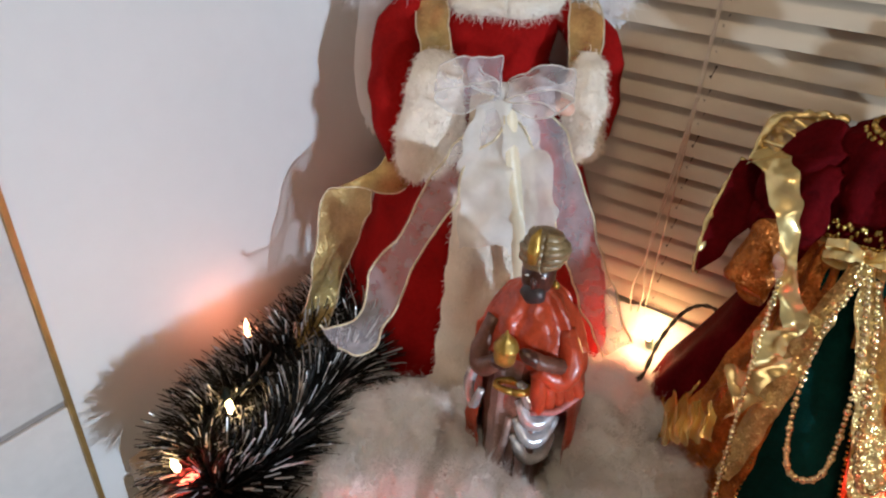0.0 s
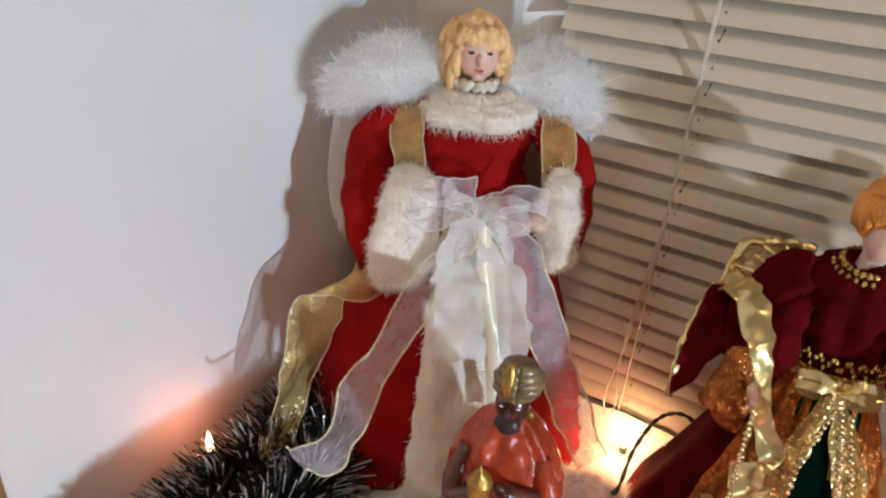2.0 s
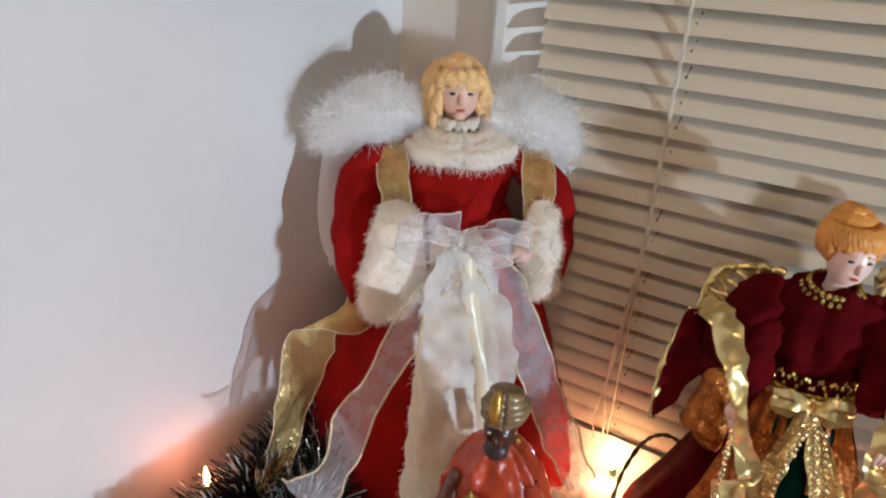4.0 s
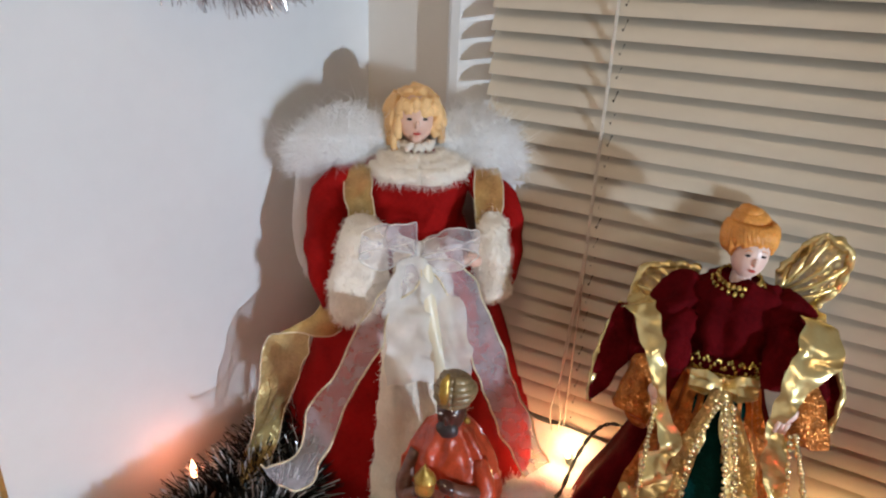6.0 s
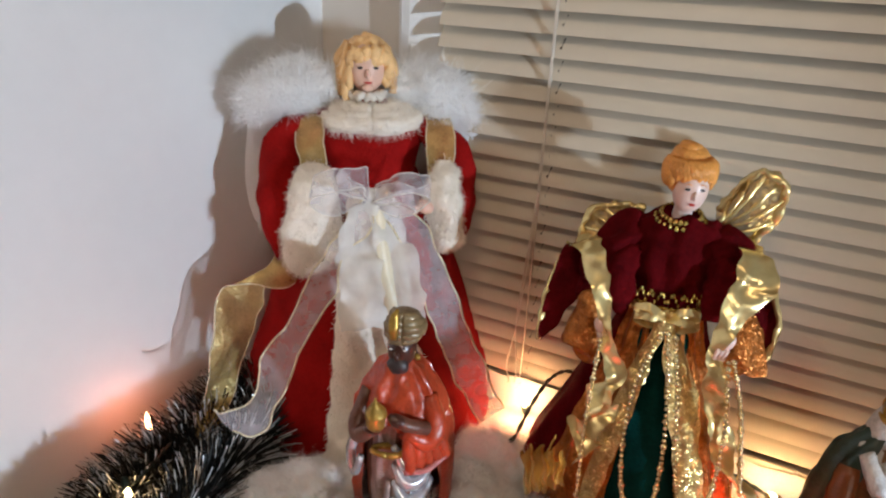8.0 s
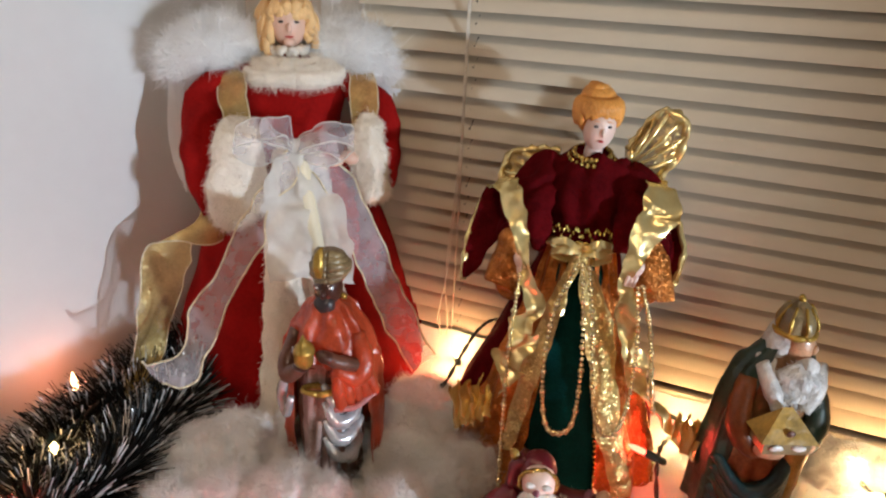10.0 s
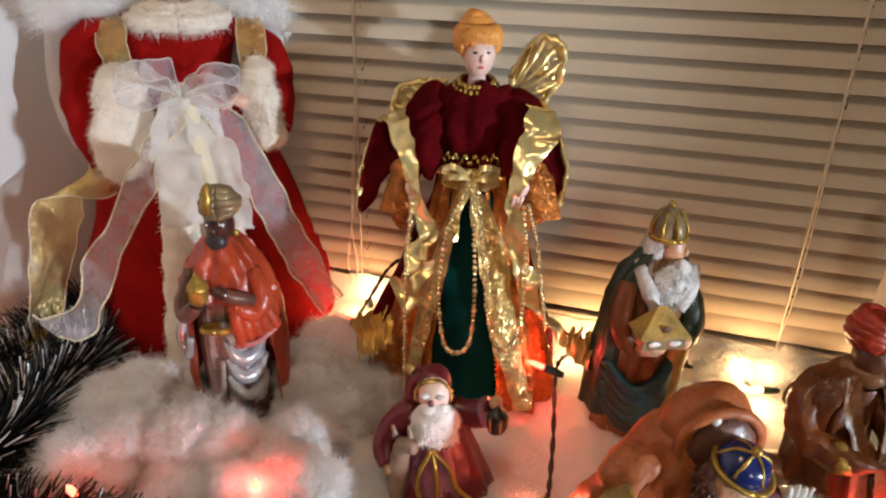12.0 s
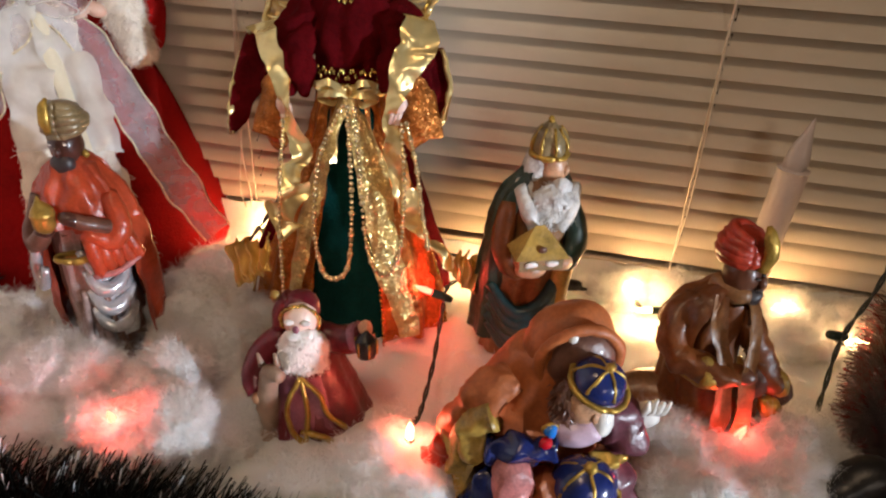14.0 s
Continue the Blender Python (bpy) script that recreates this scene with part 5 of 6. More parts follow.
def bowing_king():
    b = Build()
    b.carve = 0.0011
    # bent body under a big hooded cape
    b.lathe([(0.0, 0.064, 0.050, -0.008, 0.006), (0.025, 0.062, 0.048, -0.008, 0.006), (0.06, 0.054, 0.042, -0.008, 0.008), (0.10, 0.042, 0.034, -0.006, 0.012), (0.13, 0.026, 0.022, -0.002, 0.012), (0.142, 0.010, 0.010, 0, 0.010)],
            "cape_orange", seg=52, n=28, folds=9, amp=0.08, top_amp=0.3, rough=0.004, rscale=40)
    # the hood stands round the head, dark inside
    b.ball((0.013, 0.008, 0.137), (0.034, 0.024, 0.034), "cape_orange", seg=28, n=20, rough=0.002, rscale=40)
    b.ball((0.017, -0.007, 0.134), (0.026, 0.016, 0.028), "king_brown", seg=22, n=14)
    a = np.linspace(-2.1, 2.1, 26)
    b.tube(np.stack([0.015 + 0.0290 * np.sin(a), -0.010 - 0.004 * np.cos(a), 0.134 + 0.0310 * np.cos(a), np.full(26, 0.0042)], -1), "cape_orange", seg=9, n=34)
    b.ball((0.006, -0.016, 0.160), 0.0040, "porcelain", seg=9, n=7)
    # folded corner of the cape with its yellow lining
    b.ribbon([(-0.026, -0.030, 0.096, 0.002, 0.012, 0.010), (-0.046, -0.026, 0.090, 0.003, 0.014, 0.010), (-0.062, -0.016, 0.082, 0.003, 0.010, 0.008)], "cape_orange", n=16, wide=6, cup=0.004)
    crisp(b, [(-0.064, -0.022, 0.098), (-0.046, -0.036, 0.076), (-0.066, -0.034, 0.066), (-0.060, -0.016, 0.070)], [(0, 2, 1), (0, 1, 3), (0, 3, 2), (1, 2, 3)], "king_ochre")
    crisp(b, [(-0.080, -0.014, 0.076), (-0.058, -0.032, 0.060), (-0.070, -0.034, 0.028), (-0.072, -0.010, 0.040)], [(0, 2, 1), (0, 1, 3), (0, 3, 2), (1, 2, 3)], "king_ochre")
    # cape edge turned back, yellow lining
    for keys, m in (([(-0.030, -0.006, 0.120, 0.014), (-0.048, -0.010, 0.110, 0.015), (-0.062, -0.006, 0.090, 0.013), (-0.074, 0.000, 0.060, 0.011)], "cape_orange"),
                    ([(-0.046, -0.026, 0.104, 0.009), (-0.060, -0.024, 0.092, 0.010), (-0.058, -0.030, 0.072, 0.009)], "king_ochre"),
                    ([(-0.064, -0.018, 0.080, 0.008), (-0.070, -0.020, 0.058, 0.010), (-0.062, -0.026, 0.036, 0.008)], "king_ochre"),
                    ([(-0.076, -0.008, 0.060, 0.010), (-0.084, -0.008, 0.036, 0.012), (-0.088, -0.010, 0.010, 0.010)], "king_scarlet"),
                    ([(-0.052, -0.034, 0.080, 0.009), (-0.030, -0.044, 0.086, 0.010), (-0.006, -0.046, 0.086, 0.009)], "king_blue"),
                    ([(-0.034, -0.044, 0.076, 0.012), (-0.036, -0.056, 0.052, 0.014), (-0.030, -0.060, 0.024, 0.015), (-0.026, -0.062, 0.002, 0.015)], "king_pink"),
                    ([(-0.012, -0.050, 0.066, 0.010), (-0.010, -0.060, 0.040, 0.012), (-0.008, -0.062, 0.004, 0.013)], "cape_orange"),
                    ([(-0.044, -0.040, 0.060, 0.010), (-0.054, -0.040, 0.034, 0.012), (-0.056, -0.042, 0.004, 0.012)], "king_blue"),
                    ([(0.030, -0.014, 0.106, 0.016), (0.046, -0.022, 0.092, 0.017), (0.056, -0.030, 0.070, 0.014)], "king_plum"),
                    ([(0.034, -0.040, 0.068, 0.014), (0.044, -0.046, 0.040, 0.017), (0.046, -0.048, 0.006, 0.017)], "king_plum"),
                    ([(0.022, -0.046, 0.074, 0.004), (0.036, -0.050, 0.072, 0.005), (0.050, -0.044, 0.070, 0.003)], "king_gold")):
        b.tube(keys, m, seg=20, n=24, rough=0.007, rscale=75)
    # gift in the arms: a second blue cap over white cloth
    b.ball((0.014, -0.056, 0.030), (0.026, 0.018, 0.030), "porcelain", rough=0.004, rscale=60)
    b.ball((0.016, -0.056, 0.062), (0.024, 0.022, 0.020), "king_blue", seg=20, n=14)
    b.ball((0.016, -0.060, 0.083), 0.0045, "king_gold", seg=9, n=7)
    for ang in range(0, 360, 60):
        a = radians(ang)
        b.tube([(0.016, -0.059, 0.082, 0.0012), (0.016 + 0.015 * math.sin(a), -0.057 - 0.014 * math.cos(a), 0.077, 0.0013), (0.016 + 0.024 * math.sin(a), -0.056 - 0.0222 * math.cos(a), 0.063, 0.0013)], "king_gold", seg=6, n=8)
    a = np.linspace(0, 2 * np.pi, 24)
    b.tube(np.stack([0.016 + 0.0246 * np.sin(a), -0.057 - 0.0226 * np.cos(a), 0.056 - 0.004 * np.cos(a), np.full(24, 0.0022)], -1), "king_gold", seg=7, n=30)
    # bowed head: face, lilac scarf, brown locks, blue crown with gilt ribs
    b.ball((0.014, -0.030, 0.118), (0.0165, 0.0175, 0.0195), "tan_skin", seg=20, n=14, tilt=(25, 0, 0))
    b.ball((0.010, -0.038, 0.097), (0.0170, 0.0125, 0.0120), "king_lilac", seg=26, n=18, rough=0.005, rscale=70)
    b.ball((0.026, -0.040, 0.106), (0.0090, 0.0080, 0.0120), "porcelain", rough=0.003, rscale=90)
    s = b.ball((0.002, -0.031, 0.117), (0.0085, 0.0110, 0.0170), "king_brown", seg=18, n=14, rough=0.003, rscale=110)
    b.fur(s, 260, 0.007, 0.0012, "king_brown", 0.9, 0.3)
    b.ball((0.018, -0.046, 0.116), (0.0030, 0.0040, 0.0048), "tan_skin", seg=8, n=7)
    cx, cy, cz = 0.022, -0.034, 0.137
    b.ball((cx, cy, cz), (0.0185, 0.0180, 0.0150), "king_blue", seg=24, n=16, tilt=(18, 12, 0))
    for ang in range(0, 360, 60):
        a = radians(ang + 15)
        b.tube([(cx + 0.003, cy - 0.005, cz + 0.0142, 0.0011), (cx + 0.011 * math.sin(a) + 0.002, cy - 0.003 - 0.0108 * math.cos(a), cz + 0.0112 - 0.0025 * math.sin(a) - 0.0025 * math.cos(a), 0.0012), (cx + 0.0184 * math.sin(a), cy - 0.018 * math.cos(a), cz + 0.001 - 0.004 * math.sin(a) - 0.004 * math.cos(a), 0.0012)], "king_gold", seg=6, n=8)
    a = np.linspace(0, 2 * np.pi, 24)
    b.tube(np.stack([cx + 0.0200 * np.sin(a), cy - 0.0194 * np.cos(a), cz - 0.003 - 0.004 * np.sin(a) - 0.0055 * np.cos(a), np.full(24, 0.0022)], -1), "king_gold", seg=7, n=34)
    b.ball((cx + 0.003, cy - 0.005, cz + 0.0155), 0.0040, "king_gold", seg=9, n=7)
    # open hand held out beside the cape
    b.ball((0.070, -0.020, 0.090), (0.010, 0.008, 0.012), "porcelain", rough=0.002, rscale=90)
    for i in range(4):
        b.tube([(0.064 + 0.004 * i, -0.024, 0.094, 0.003), (0.063 + 0.005 * i, -0.030, 0.104, 0.0026), (0.064 + 0.0055 * i, -0.030, 0.113 - 0.001 * abs(i - 1), 0.0014)], "porcelain", seg=7, n=8)
    b.ball((-0.012, -0.048, 0.108), 0.0052, "gem_blue", seg=9, n=7)
    b.ball((-0.012, -0.047, 0.108), (0.0062, 0.003, 0.0062), "king_gold", seg=9, n=7)
    b.ball((-0.014, -0.049, 0.097), 0.0045, "gem_red", seg=9, n=7)
    return b.thing("king_figurine", pose(0.222, 0.308, 0.008, 0, 0, 20) @ Matrix.Scale(0.9, 4), "painted resin bowing king figurine with blue crown and orange cape", "figurine", "nativity kings")


def santa():
    b = Build()
    b.carve = 0.0011
    b.lathe([(0.0, 0.046, 0.038, 0.006, -0.004), (0.015, 0.046, 0.038, 0.006, -0.004), (0.045, 0.036, 0.030, 0.003, 0), (0.075, 0.026, 0.022, 0, 0.002), (0.095, 0.018, 0.016, -0.002, 0.004), (0.104, 0.008, 0.008, -0.002, 0.004)],
            "santa_maroon", seg=44, n=22, folds=8, amp=0.06, top_amp=0.3)
    b.lathe([(0.002, 0.049, 0.041, 0.006, -0.004), (0.04, 0.039, 0.033, 0.003, 0), (0.07, 0.029, 0.025, 0, 0.001)], "santa_rose", seg=22, n=14, a0=-42, a1=28, folds=9, amp=0.03, top_amp=0.8)
    for keys in ([(-0.002, -0.027, 0.072, 0.0018), (-0.012, -0.034, 0.050, 0.0022), (-0.008, -0.041, 0.030, 0.0022), (0.010, -0.044, 0.014, 0.002)],
                 [(-0.002, -0.027, 0.072, 0.0018), (0.004, -0.036, 0.045, 0.0022), (0.002, -0.043, 0.020, 0.0022), (0.008, -0.047, 0.002, 0.002)],
                 [(-0.001, -0.027, 0.072, 0.0018), (0.014, -0.032, 0.058, 0.0022), (0.020, -0.034, 0.042, 0.0022), (0.034, -0.032, 0.028, 0.002)],
                 [(-0.002, -0.040, 0.030, 0.0018), (0.014, -0.042, 0.028, 0.0026), (0.026, -0.039, 0.018, 0.0022), (0.042, -0.032, 0.010, 0.002)]):
        b.tube(keys, "king_gold", seg=7, n=18)
    # raised arm with a lantern, other arm round a fawn
    b.tube([(0.012, 0.000, 0.094, 0.010), (0.026, -0.004, 0.092, 0.011), (0.040, -0.008, 0.096, 0.011), (0.046, -0.010, 0.100, 0.008)], "santa_maroon", seg=12, n=12)
    b.tube([(0.040, -0.008, 0.096, 0.0125), (0.044, -0.009, 0.098, 0.0125)], "santa_rose", seg=12, n=5)
    b.ball((0.049, -0.012, 0.108), (0.006, 0.006, 0.007), "tan_skin")
    b.lathe([(0.088, 0.007, 0.007, 0.050, -0.018), (0.092, 0.0085, 0.0085, 0.050, -0.018), (0.102, 0.0085, 0.0085, 0.050, -0.018), (0.106, 0.005, 0.005, 0.050, -0.018), (0.110, 0.001, 0.001, 0.050, -0.018)], "black_plastic", seg=12, n=14)
    for ang in range(0, 360, 60):
        a = radians(ang + 20)
        b.tube([(0.050 + 0.0085 * math.sin(a), -0.018 - 0.0085 * math.cos(a), 0.091, 0.001), (0.050 + 0.0088 * math.sin(a), -0.018 - 0.0088 * math.cos(a), 0.103, 0.001)], "king_gold", seg=5, n=3)
    b.tube([(-0.016, 0.000, 0.092, 0.010), (-0.032, -0.004, 0.080, 0.012), (-0.042, -0.014, 0.064, 0.011), (-0.038, -0.024, 0.054, 0.008)], "santa_maroon", seg=12, n=14)
    b.ball((-0.036, -0.027, 0.052), (0.006, 0.006, 0.006), "tan_skin")
    b.tube([(-0.030, -0.024, 0.020, 0.008), (-0.030, -0.026, 0.045, 0.0095), (-0.027, -0.026, 0.066, 0.008), (-0.024, -0.030, 0.078, 0.0075), (-0.014, -0.036, 0.080, 0.004)], "fawn_brown", seg=12, n=18)
    for sx in (-0.031, -0.019):
        b.tube([(sx, -0.026, 0.082, 0.003), (sx * 1.1, -0.024, 0.092, 0.0012)], "fawn_brown", seg=7, n=4)
    b.ball((-0.032, -0.028, 0.014), (0.012, 0.010, 0.010), "fawn_brown", rough=0.002, rscale=90)
    # head
    b.ball((-0.002, -0.009, 0.113), (0.0135, 0.0125, 0.0135), "pale_skin", seg=18, n=12)
    b.ball((-0.003, -0.0215, 0.112), 0.0030, "santa_rose", seg=8, n=6)
    s = b.ball((0.000, -0.016, 0.088), (0.0205, 0.0130, 0.0230), "beard_white", seg=22, n=16, rough=0.003, rscale=110)
    b.ball((-0.002, -0.021, 0.107), (0.012, 0.005, 0.0038), "beard_white", rough=0.0015, rscale=150)
    for ex in (-0.0085, 0.0045):
        b.ball((ex, -0.0205, 0.1175), (0.0042, 0.0022, 0.0022), "beard_white", seg=8, n=6)
    b.fur(s, 900, 0.0040, 0.0005, "beard_white", 0.9, 0.5)
    b.ball((-0.003, 0.002, 0.115), (0.0150, 0.0145, 0.0145), "santa_maroon", seg=20, n=14)
    b.tube([(-0.010, 0.004, 0.122, 0.009), (-0.018, 0.004, 0.112, 0.008), (-0.021, 0.000, 0.098, 0.007)], "santa_maroon", seg=10, n=10)
    a = np.linspace(-2.3, 2.3, 30)
    b.tube(np.stack([-0.002 + 0.0150 * np.sin(a), -0.010 - 0.004 * np.cos(a), 0.112 + 0.0150 * np.cos(a), np.full(30, 0.0016)], -1), "gilt_trim", seg=7, n=40, rough=0.001, rscale=260)
    b.ball((-0.022, 0.000, 0.127), 0.0042, "king_ochre", seg=10, n=8, rough=0.001, rscale=200)
    return b.thing("santa_figurine", pose(0.041, 0.325, 0.0, 0, 0, 14) @ Matrix.Diagonal((0.92, 0.95, 0.99, 1.0)), "painted resin santa figurine in maroon robe with fawn and lantern", "figurine")


red_angel()
gold_angel()
standing_king()
crowned_king()
kneeling_king()
bowing_king()
santa()


# ---- cotton snow ----
def snow_height(x, y):
    """The lie of the cotton batting over the table."""
    n = noise.noise(Vector((x * 11, y * 11, 0.3))) * 0.010 + noise.noise(Vector((x * 34, y * 34, 4.1))) * 0.005 + noise.noise(Vector((x * 85, y * 85, 9.0))) * 0.0022
    edge = min(1.0, max(0.0, (x + 0.30 - 0.10 * max(0, 0.35 - y) ) / 0.05), max(0.0, (y - 0.20) / 0.05))
    return 0.004 + max(0.0, 0.014 + n) * edge


def batting():
    b = Build()
    xs, ys = np.linspace(-0.27, 0.70, 190), np.linspace(0.19, 0.574, 90)
    p = np.array([[(x, y, snow_height(x, y)) for y in ys] for x in xs])
    p[:, -4:, 2] += np.array([0.004, 0.012, 0.022, 0.032])
    s = b.grid(p[::-1], "cotton")
    b.fur(s, 34000, 0.009, 0.00022, "cotton_fibre", 0.0, 1.1)
    return b.thing("cotton_batting", I, "white cotton batting spread as snow over the table", "snow", kind="stuff")


def tuft(x, y, z, r, flat_by=0.7, seed=0):
    b = Build()
    off = Vector((seed * 3.7, seed * 1.3, seed * 2.1))
    n, seg = 34, 54
    a, c = np.linspace(0, 2 * np.pi, seg, endpoint=False), np.linspace(0.03, np.pi - 0.03, n)
    p = np.stack([np.sin(c)[:, None] * np.cos(a), np.sin(c)[:, None] * np.sin(a), np.broadcast_to(np.cos(c)[:, None], (n, seg))], -1)[::-1]
    q = p.reshape(-1, 3)
    k = np.array([1 + 0.26 * noise.noise(Vector(v) * 1.7 + off) + 0.20 * noise.noise(Vector(v) * 3.2 + off) + 0.09 * noise.noise(Vector(v) * 7 + off) + 0.05 * noise.noise(Vector(v) * 15 + off) for v in q])
    q = q * k[:, None] * np.array([r, r, r * flat_by])
    q[:, 2] = np.maximum(q[:, 2], -z + 0.003)
    s = b.grid(q.reshape(p.shape), "cotton", round_v=True, caps=True)
    b.fur(s, int(2500 + 190000 * r), 0.0085, 0.00024, "cotton_fibre", 0.0, 1.1)
    b.fur(s, int(700 + 30000 * r), 0.017, 0.00016, "cotton_fibre", 0.0, 1.2)
    b.thing("cotton_tuft", pose(x, y, z, 0, 0, seed * 57), "fluffy white cotton wool tuft lying on the batting", "cotton wool", "cotton tufts")


batting()
for i, (x, y, z, r) in enumerate(((-0.235, 0.305, 0.030, 0.052), (-0.190, 0.362, 0.024, 0.040), (-0.165, 0.285, 0.018, 0.040), (-0.232, 0.245, 0.024, 0.046), (-0.105, 0.395, 0.026, 0.048), (-0.075, 0.345, 0.016, 0.034),
                                  (-0.075, 0.270, 0.026, 0.050), (-0.130, 0.250, 0.018, 0.040), (-0.020, 0.262, 0.014, 0.034), (0.000, 0.300, 0.010, 0.026),
                                  (0.130, 0.262, 0.024, 0.046), (0.085, 0.244, 0.016, 0.040), (0.150, 0.215, 0.016, 0.040), (0.335, 0.345, 0.018, 0.040), (0.400, 0.365, 0.022, 0.045),
                                  (0.320, 0.305, 0.016, 0.036), (0.385, 0.315, 0.014, 0.040), (0.270, 0.560, 0.020, 0.036), (0.445, 0.545, 0.020, 0.044), (0.520, 0.500, 0.020, 0.044), (0.190, 0.345, 0.006, 0.026),
                                  (-0.115, 0.470, 0.024, 0.038))):
    tuft(x, y, z, r, 0.72, i + 1)
for i in range(30):
    x, y = ((-0.24 + 0.26 * RNG.random(), 0.225 + 0.10 * RNG.random()), (-0.12 + 0.09 * RNG.random(), 0.36 + 0.15 * RNG.random()), (0.05 + 0.12 * RNG.random(), 0.225 + 0.06 * RNG.random()),
            (0.30 + 0.14 * RNG.random(), 0.29 + 0.08 * RNG.random()), (0.24 + 0.26 * RNG.random(), 0.555 + 0.012 * RNG.random()))[i % 5]
    r = 0.016 + 0.012 * RNG.random()
    if abs(x - 0.045) < 0.075 and y < 0.34:
        continue
    tuft(x, y, snow_height(x, y) + (0.030 if i % 5 in (0, 2) else 0.014), r, 0.8, i + 40)


# ---- garlands ----
def garland(name, keys, radius, count, length, width, looks, label, core, group=""):
    """A wire core with needles all round it. looks: materials with their shares."""
    top = empty(name, I, label, "garland", group)
    b = Build()
    b.tube([(*k, 0.0022) for k in keys], core, seg=6, n=60)
    b.part("core", top)
    path = glide(keys, 400)
    way = unit(np.gradient(path, axis=0))
    for m, share in looks:
        b = Build()
        n = int(count * share)
        i = RNG.integers(0, 400, n)
        out = RNG.normal(size=(n, 3))
        out -= way[i] * (out * way[i]).sum(1, keepdims=True)
        out = unit(unit(out) + 0.35 * way[i] + 0.15 * RNG.normal(size=(n, 3)))
        ln = radius * (0.75 + 0.4 * RNG.random((n, 1)))
        start = path[i] + out * ln * (0.05 if share > 0.4 else 0.62)
        tip = path[i] + out * ln
        tip[:, 2] = np.maximum(tip[:, 2], 0.002 + 0.003 * RNG.random(n)) if name != "wall_tinsel" else tip[:, 2]
        start[:, 2] = np.maximum(start[:, 2], 0.002) if name != "wall_tinsel" else start[:, 2]
        s = unit(np.cross(out, RNG.normal(size=(n, 3)))) * width * (1.3 if m == "tinsel_white" else 1.0)
        v = np.stack([start - s, start + s, tip + s * 0.8, tip - s * 0.8], 1).reshape(-1, 3)
        q = np.arange(n)[:, None] * 4
        b.raw(v, [tuple(r) for r in np.hstack([q, q + 1, q + 2, q + 3])], m)
        b.part("needles", top, kind="stuff")
    return top


garland("tinsel_garland", [(-0.36, 0.47, 0.035), (-0.385, 0.40, 0.04), (-0.372, 0.33, 0.045), (-0.365, 0.26, 0.045), (-0.345, 0.20, 0.045), (-0.30, 0.180, 0.042), (-0.300, 0.24, 0.040), (-0.318, 0.30, 0.036), (-0.330, 0.36, 0.034), (-0.350, 0.42, 0.034)],
        0.048, 10500, 0.04, 0.00055, (("tinsel_black", 0.80), ("tinsel_white", 0.20)), "bushy black tinsel garland with frosted white tips", "tinsel_black")
garland("tinsel_garland", [(-0.265, 0.180, 0.030), (-0.18, 0.178, 0.028), (-0.10, 0.184, 0.026), (-0.03, 0.196, 0.024), (0.05, 0.196, 0.022), (0.14, 0.190, 0.020), (0.24, 0.178, 0.02), (0.36, 0.18, 0.02)],
        0.038, 7000, 0.04, 0.00055, (("tinsel_black", 0.90), ("tinsel_white", 0.10)), "bushy black tinsel garland with frosted white tips", "tinsel_black")
garland("tinsel_garland", [(0.540, 0.56, 0.05), (0.512, 0.50, 0.045), (0.488, 0.44, 0.045), (0.472, 0.39, 0.04), (0.49, 0.33, 0.03)],
        0.034, 7500, 0.04, 0.0006, (("tinsel_silver", 0.85), ("tinsel_red_glint", 0.15)), "shiny silver tinsel garland, red reflections painted as red strips", "tinsel_silver")
garland("wall_tinsel", [(-0.428, 0.30, 0.532), (-0.428, 0.37, 0.516), (-0.428, 0.43, 0.505), (-0.428, 0.48, 0.512), (-0.428, 0.53, 0.525), (-0.428, 0.58, 0.55)],
        0.030, 1700, 0.04, 0.00045, (("tinsel_silver", 1.0),), "thin silver tinsel garland pinned to the wall", "tinsel_silver")


# ---- the string of lights ----
lights = empty("string_lights", I, "dark green string of small warm and red lights", "string lights")


def wire(keys):
    """Two twisted strands."""
    n = max(30, int(sum((Vector(a) - Vector(b)).length for a, b in zip(keys, keys[1:])) * 500))
    c = glide(keys, n)
    t = unit(np.gradient(c, axis=0))
    s = unit(np.cross(t, np.array([0.3, 0.2, 1.0])))
    o = np.cross(s, t)
    a = np.linspace(0, n * 0.35, n)[:, None]
    b = Build()
    for ph in (0, np.pi):
        b.tube(np.hstack([c + 0.0011 * (s * np.cos(a + ph) + o * np.sin(a + ph)), np.full((n, 1), 0.0011)]), "wire_green", seg=6, n=n)
    b.part("wire", lights)


def bulb(x, y, z, look_mat, tilt, turn, watts, colour):
    """A socket with its little pointed bulb, and the light that it gives."""
    m = pose(x, y, z, tilt, 0, turn)
    b = Build()
    b.lathe([(-0.020, 0.0024, 0.0024, 0, 0), (-0.016, 0.0036, 0.0036, 0, 0), (-0.004, 0.0038, 0.0038, 0, 0), (0.0, 0.0032, 0.0032, 0, 0)], "socket_green", seg=14, n=10)
    socket = b.part("socket", lights, m=m)
    b = Build()
    b.lathe([(0.0, 0.0024, 0.0024, 0, 0), (0.005, 0.0028, 0.0028, 0, 0), (0.011, 0.0024, 0.0024, 0, 0), (0.016, 0.0008, 0.0008, 0, 0), (0.018, 0.0002, 0.0002, 0, 0)], look_mat, seg=12, n=12)
    ob = b.part("bulb", socket)
    ob.visible_shadow = False
    tip = m @ Vector((0, 0, 0.010))
    lamp("bulb_light", "POINT", tip, watts, colour, 0.006)


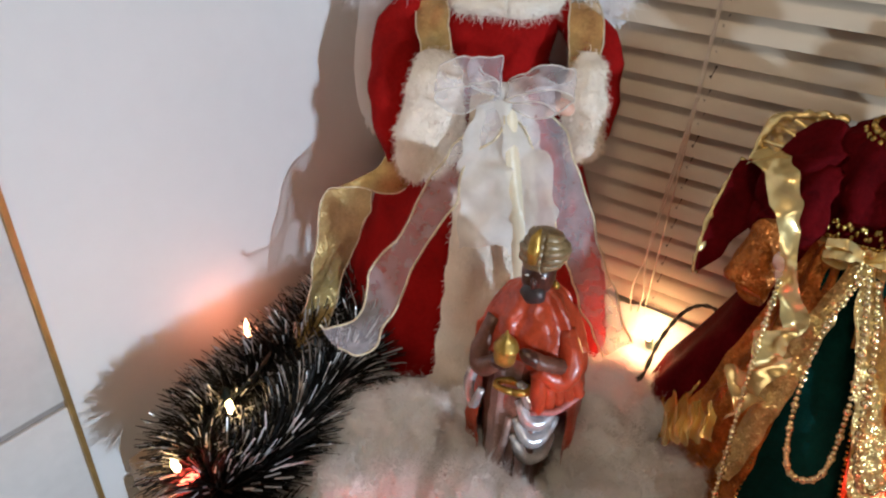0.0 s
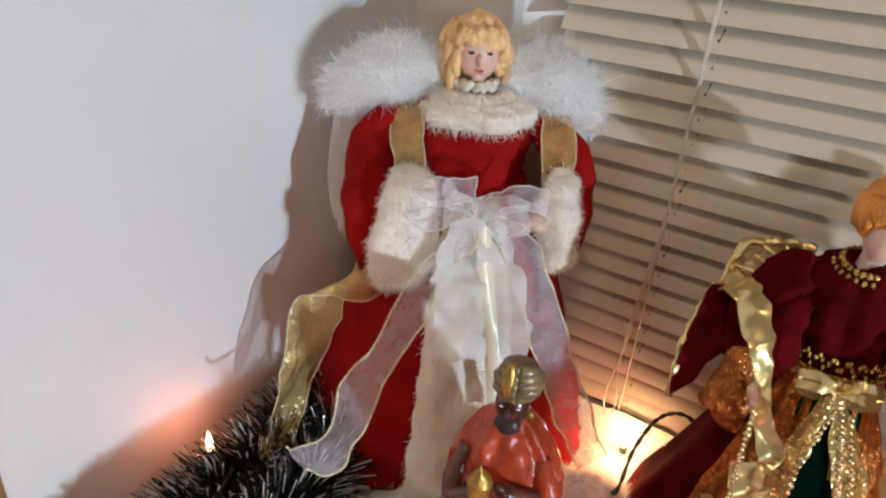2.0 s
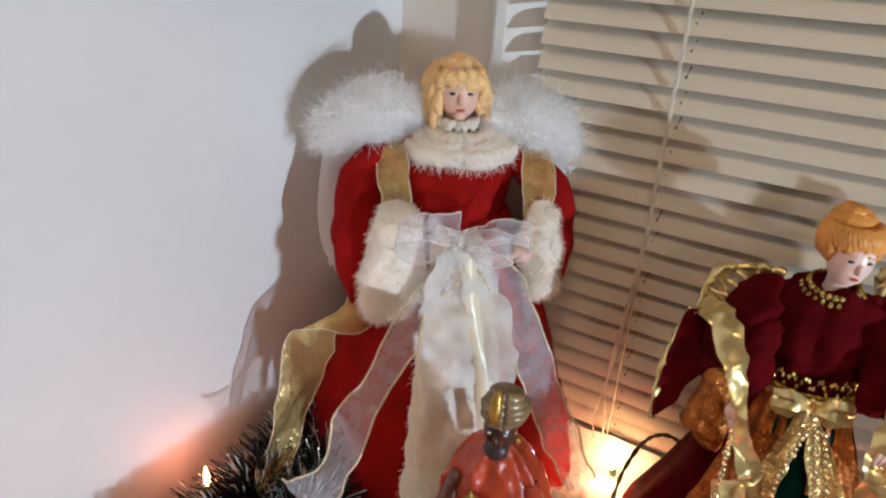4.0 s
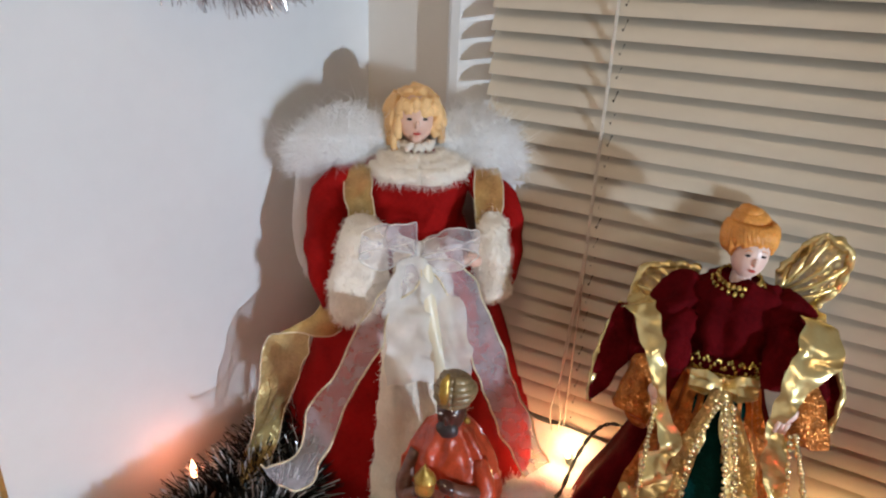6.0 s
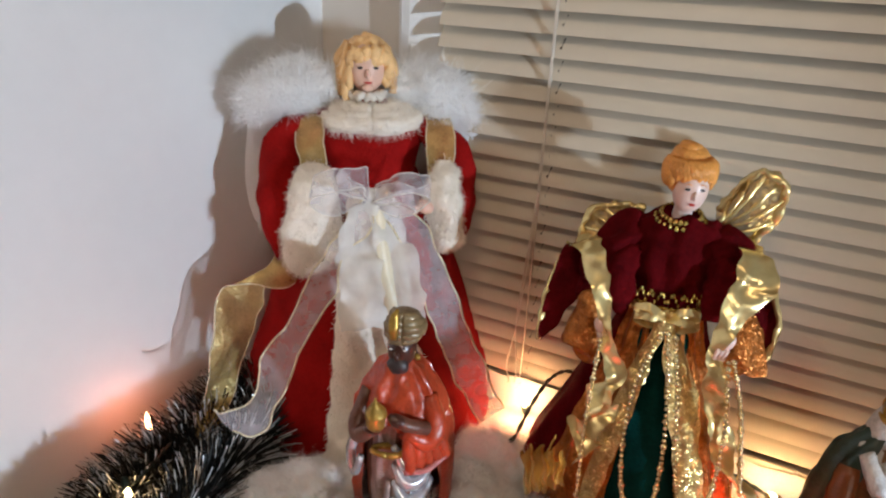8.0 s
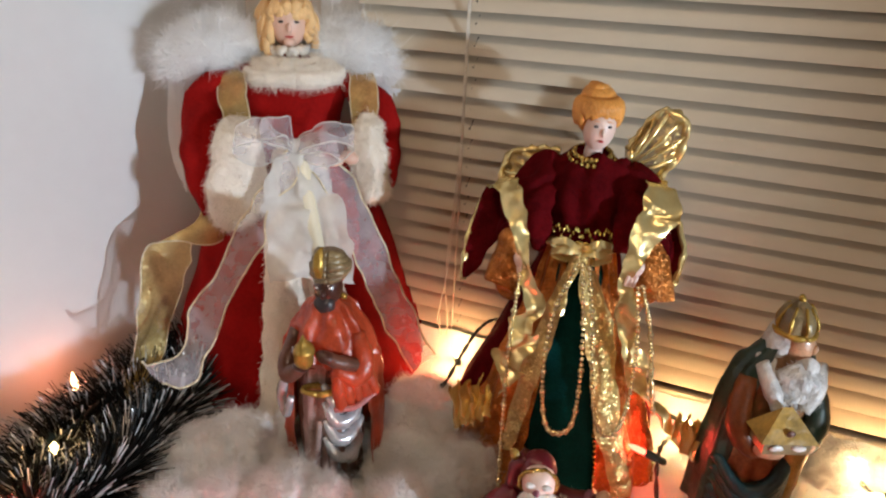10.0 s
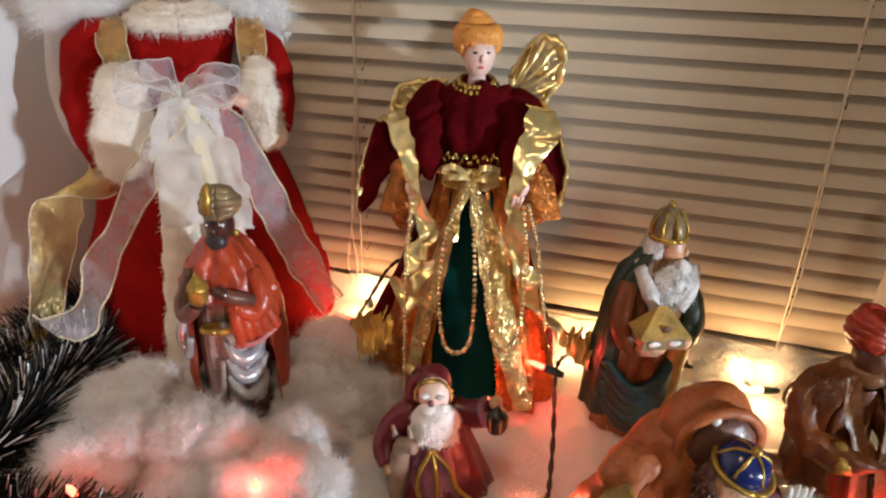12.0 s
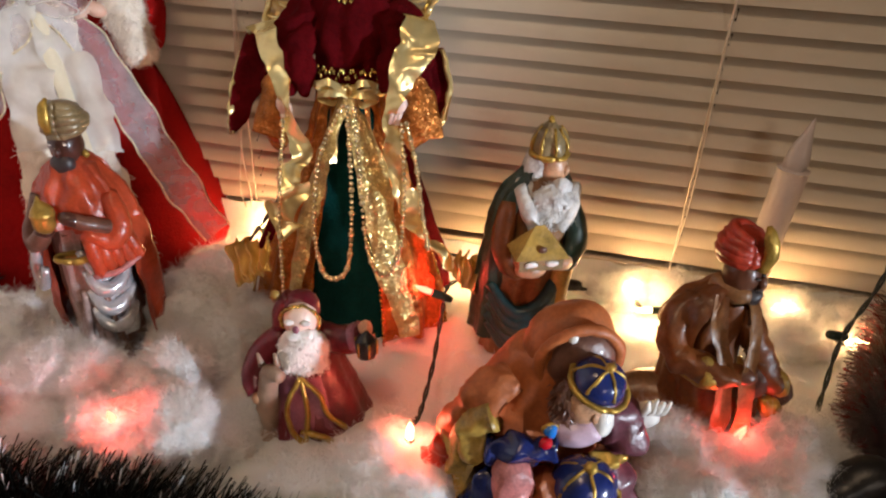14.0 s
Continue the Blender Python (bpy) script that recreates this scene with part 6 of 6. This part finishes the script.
BULBS = (
    (-0.397, 0.290, 0.066, "bulb_pink", -18, 60, 0.055, (1.0, 0.25, 0.12)),
    (-0.323, 0.162, 0.066, "bulb_warm", 20, 40, 0.05, WARM),
    (-0.190, 0.195, 0.052, "bulb_red", 25, 30, 0.04, RED),
    (-0.318, 0.172, 0.055, "bulb_red", 70, 10, 0.04, RED),
    (-0.342, 0.223, 0.072, "bulb_warm", 80, 60, 0.05, WARM),
    (-0.115, 0.550, 0.040, "bulb_warm", 30, 0, 0.16, WARM),
    (-0.125, 0.495, 0.034, "bulb_red", 40, 90, 0.12, RED),
    (0.106, 0.448, 0.062, "bulb_red", -70, 100, 0.10, RED),
    (0.133, 0.284, 0.052, "bulb_pink", 10, 20, 0.12, (1.0, 0.13, 0.07)),
    (-0.068, 0.240, 0.052, "bulb_red", 15, 20, 0.13, RED),
    (0.362, 0.360, 0.040, "bulb_red", 15, 30, 0.06, RED),
    (0.285, 0.548, 0.040, "bulb_warm", 60, 30, 0.24, WARM),
    (0.425, 0.548, 0.042, "bulb_warm", 40, 0, 0.22, WARM),
    (0.306, 0.520, 0.034, "bulb_warm", 80, -60, 0.14, WARM),
    (0.140, 0.540, 0.042, "bulb_warm", 50, -30, 0.21, WARM),
    (0.475, 0.512, 0.040, "bulb_warm", 70, 70, 0.14, WARM),
)
for row in BULBS:
    bulb(*row)
wire([(0.470, 0.486, 0.150), (0.462, 0.472, 0.120), (0.445, 0.455, 0.080), (0.430, 0.415, 0.050), (0.417, 0.380, 0.030), (0.390, 0.365, 0.020), (0.362, 0.360, 0.030)])
wire([(0.145, 0.535, 0.035), (0.128, 0.510, 0.044), (0.118, 0.462, 0.062), (0.119, 0.436, 0.052), (0.128, 0.370, 0.048), (0.134, 0.310, 0.054), (0.134, 0.290, 0.060)])
wire([(0.145, 0.535, 0.035), (0.19, 0.530, 0.028), (0.232, 0.537, 0.034), (0.265, 0.545, 0.030), (0.285, 0.545, 0.032), (0.306, 0.525, 0.030), (0.36, 0.55, 0.028), (0.425, 0.545, 0.030), (0.475, 0.515, 0.032), (0.53, 0.50, 0.06)])
wire([(-0.125, 0.505, 0.035), (-0.098, 0.470, 0.055), (-0.101, 0.530, 0.058), (-0.092, 0.560, 0.078), (-0.072, 0.566, 0.090), (-0.040, 0.560, 0.080), (0.02, 0.560, 0.05), (0.10, 0.555, 0.04), (0.140, 0.545, 0.035)])
wire([(-0.399, 0.292, 0.048), (-0.38, 0.30, 0.055), (-0.345, 0.25, 0.075), (-0.342, 0.21, 0.070), (-0.331, 0.172, 0.050), (-0.318, 0.172, 0.040)])
wire([(-0.055, 0.450, 0.030), (-0.060, 0.420, 0.034), (-0.066, 0.385, 0.022)])
b = Build()
b.lathe([(-0.016, 0.0024, 0.0024, 0, 0), (-0.012, 0.0038, 0.0038, 0, 0), (0.0, 0.0038, 0.0038, 0, 0), (0.003, 0.0025, 0.0025, 0, 0)], "socket_green", seg=14, n=10)
b.part("socket", lights, m=pose(0.436, 0.455, 0.082, 20, -75, 0))
b = Build()
b.tube([(-0.012, 0, 0, 0.004), (-0.006, 0, 0.001, 0.006), (0.006, 0, 0.001, 0.006), (0.012, 0, 0, 0.004)], "black_plastic", seg=10, n=8)
b.part("plug", lights, m=pose(0.226, 0.537, 0.036, 0, 0, 10))

# ---- electric window candle ----
candle = empty("window_candle", pose(0.384, 0.530, 0.0, -2, 3, 0), "unlit white plastic electric candle with flame bulb", "candle")
b = Build()
b.lathe([(0.0, 0.030, 0.030, 0, 0), (0.008, 0.030, 0.030, 0, 0), (0.014, 0.020, 0.020, 0, 0), (0.02, 0.014, 0.014, 0, 0)], "candle_plastic", seg=28, n=12)
b.part("base", candle)
b = Build()
b.lathe([(0.014, 0.0125, 0.0125, 0, 0), (0.10, 0.0128, 0.0128, 0, 0), (0.180, 0.0128, 0.0128, 0, 0), (0.186, 0.0134, 0.0134, 0, 0), (0.188, 0.0120, 0.0120, 0, 0)], "candle_plastic", seg=28, n=20, folds=5, amp=0.01)
b.part("stem", candle)
b = Build()
b.lathe([(0.186, 0.0080, 0.0080, 0, 0), (0.194, 0.0100, 0.0100, 0, 0), (0.206, 0.0080, 0.0080, 0, 0), (0.220, 0.0036, 0.0036, 0.001, 0), (0.232, 0.0006, 0.0006, 0.002, 0)], "candle_flame", seg=20, n=18, folds=4, amp=0.06)
b.part("flame_bulb", candle, "frosted flame-shaped bulb")

# ---- unidentified dark object in the front corner, shape made up ----
b = Build()
b.tube([(0, 0, 0.006, 0.010), (0.014, 0.006, 0.020, 0.014), (0.034, 0.012, 0.028, 0.016), (0.058, 0.012, 0.020, 0.012)], "black_plastic", seg=12, n=14, rough=0.003, rscale=60)
b.thing("dark_piece", pose(0.420, 0.330, 0.012, 0, 0, 10), "unidentified dark object lying in the cotton", "clip")

# ---- wall tiles ----
tile_b = box(0, 0.008, -0.149, 0.149, -0.0965, 0.0965, "tile", 0.0015)
tile_mesh = tile_b.mesh("tile")
for r in range(12):
    for c in range(5):
        ob = new("tile", tile_mesh)
        ob.parent = wall_tiled
        ob.location = (LEFT - 0.008, TILES - 0.004 - 0.149 - 0.305 * c, 0.069 + 0.1 - 0.2 * 4 + 0.2 * r)
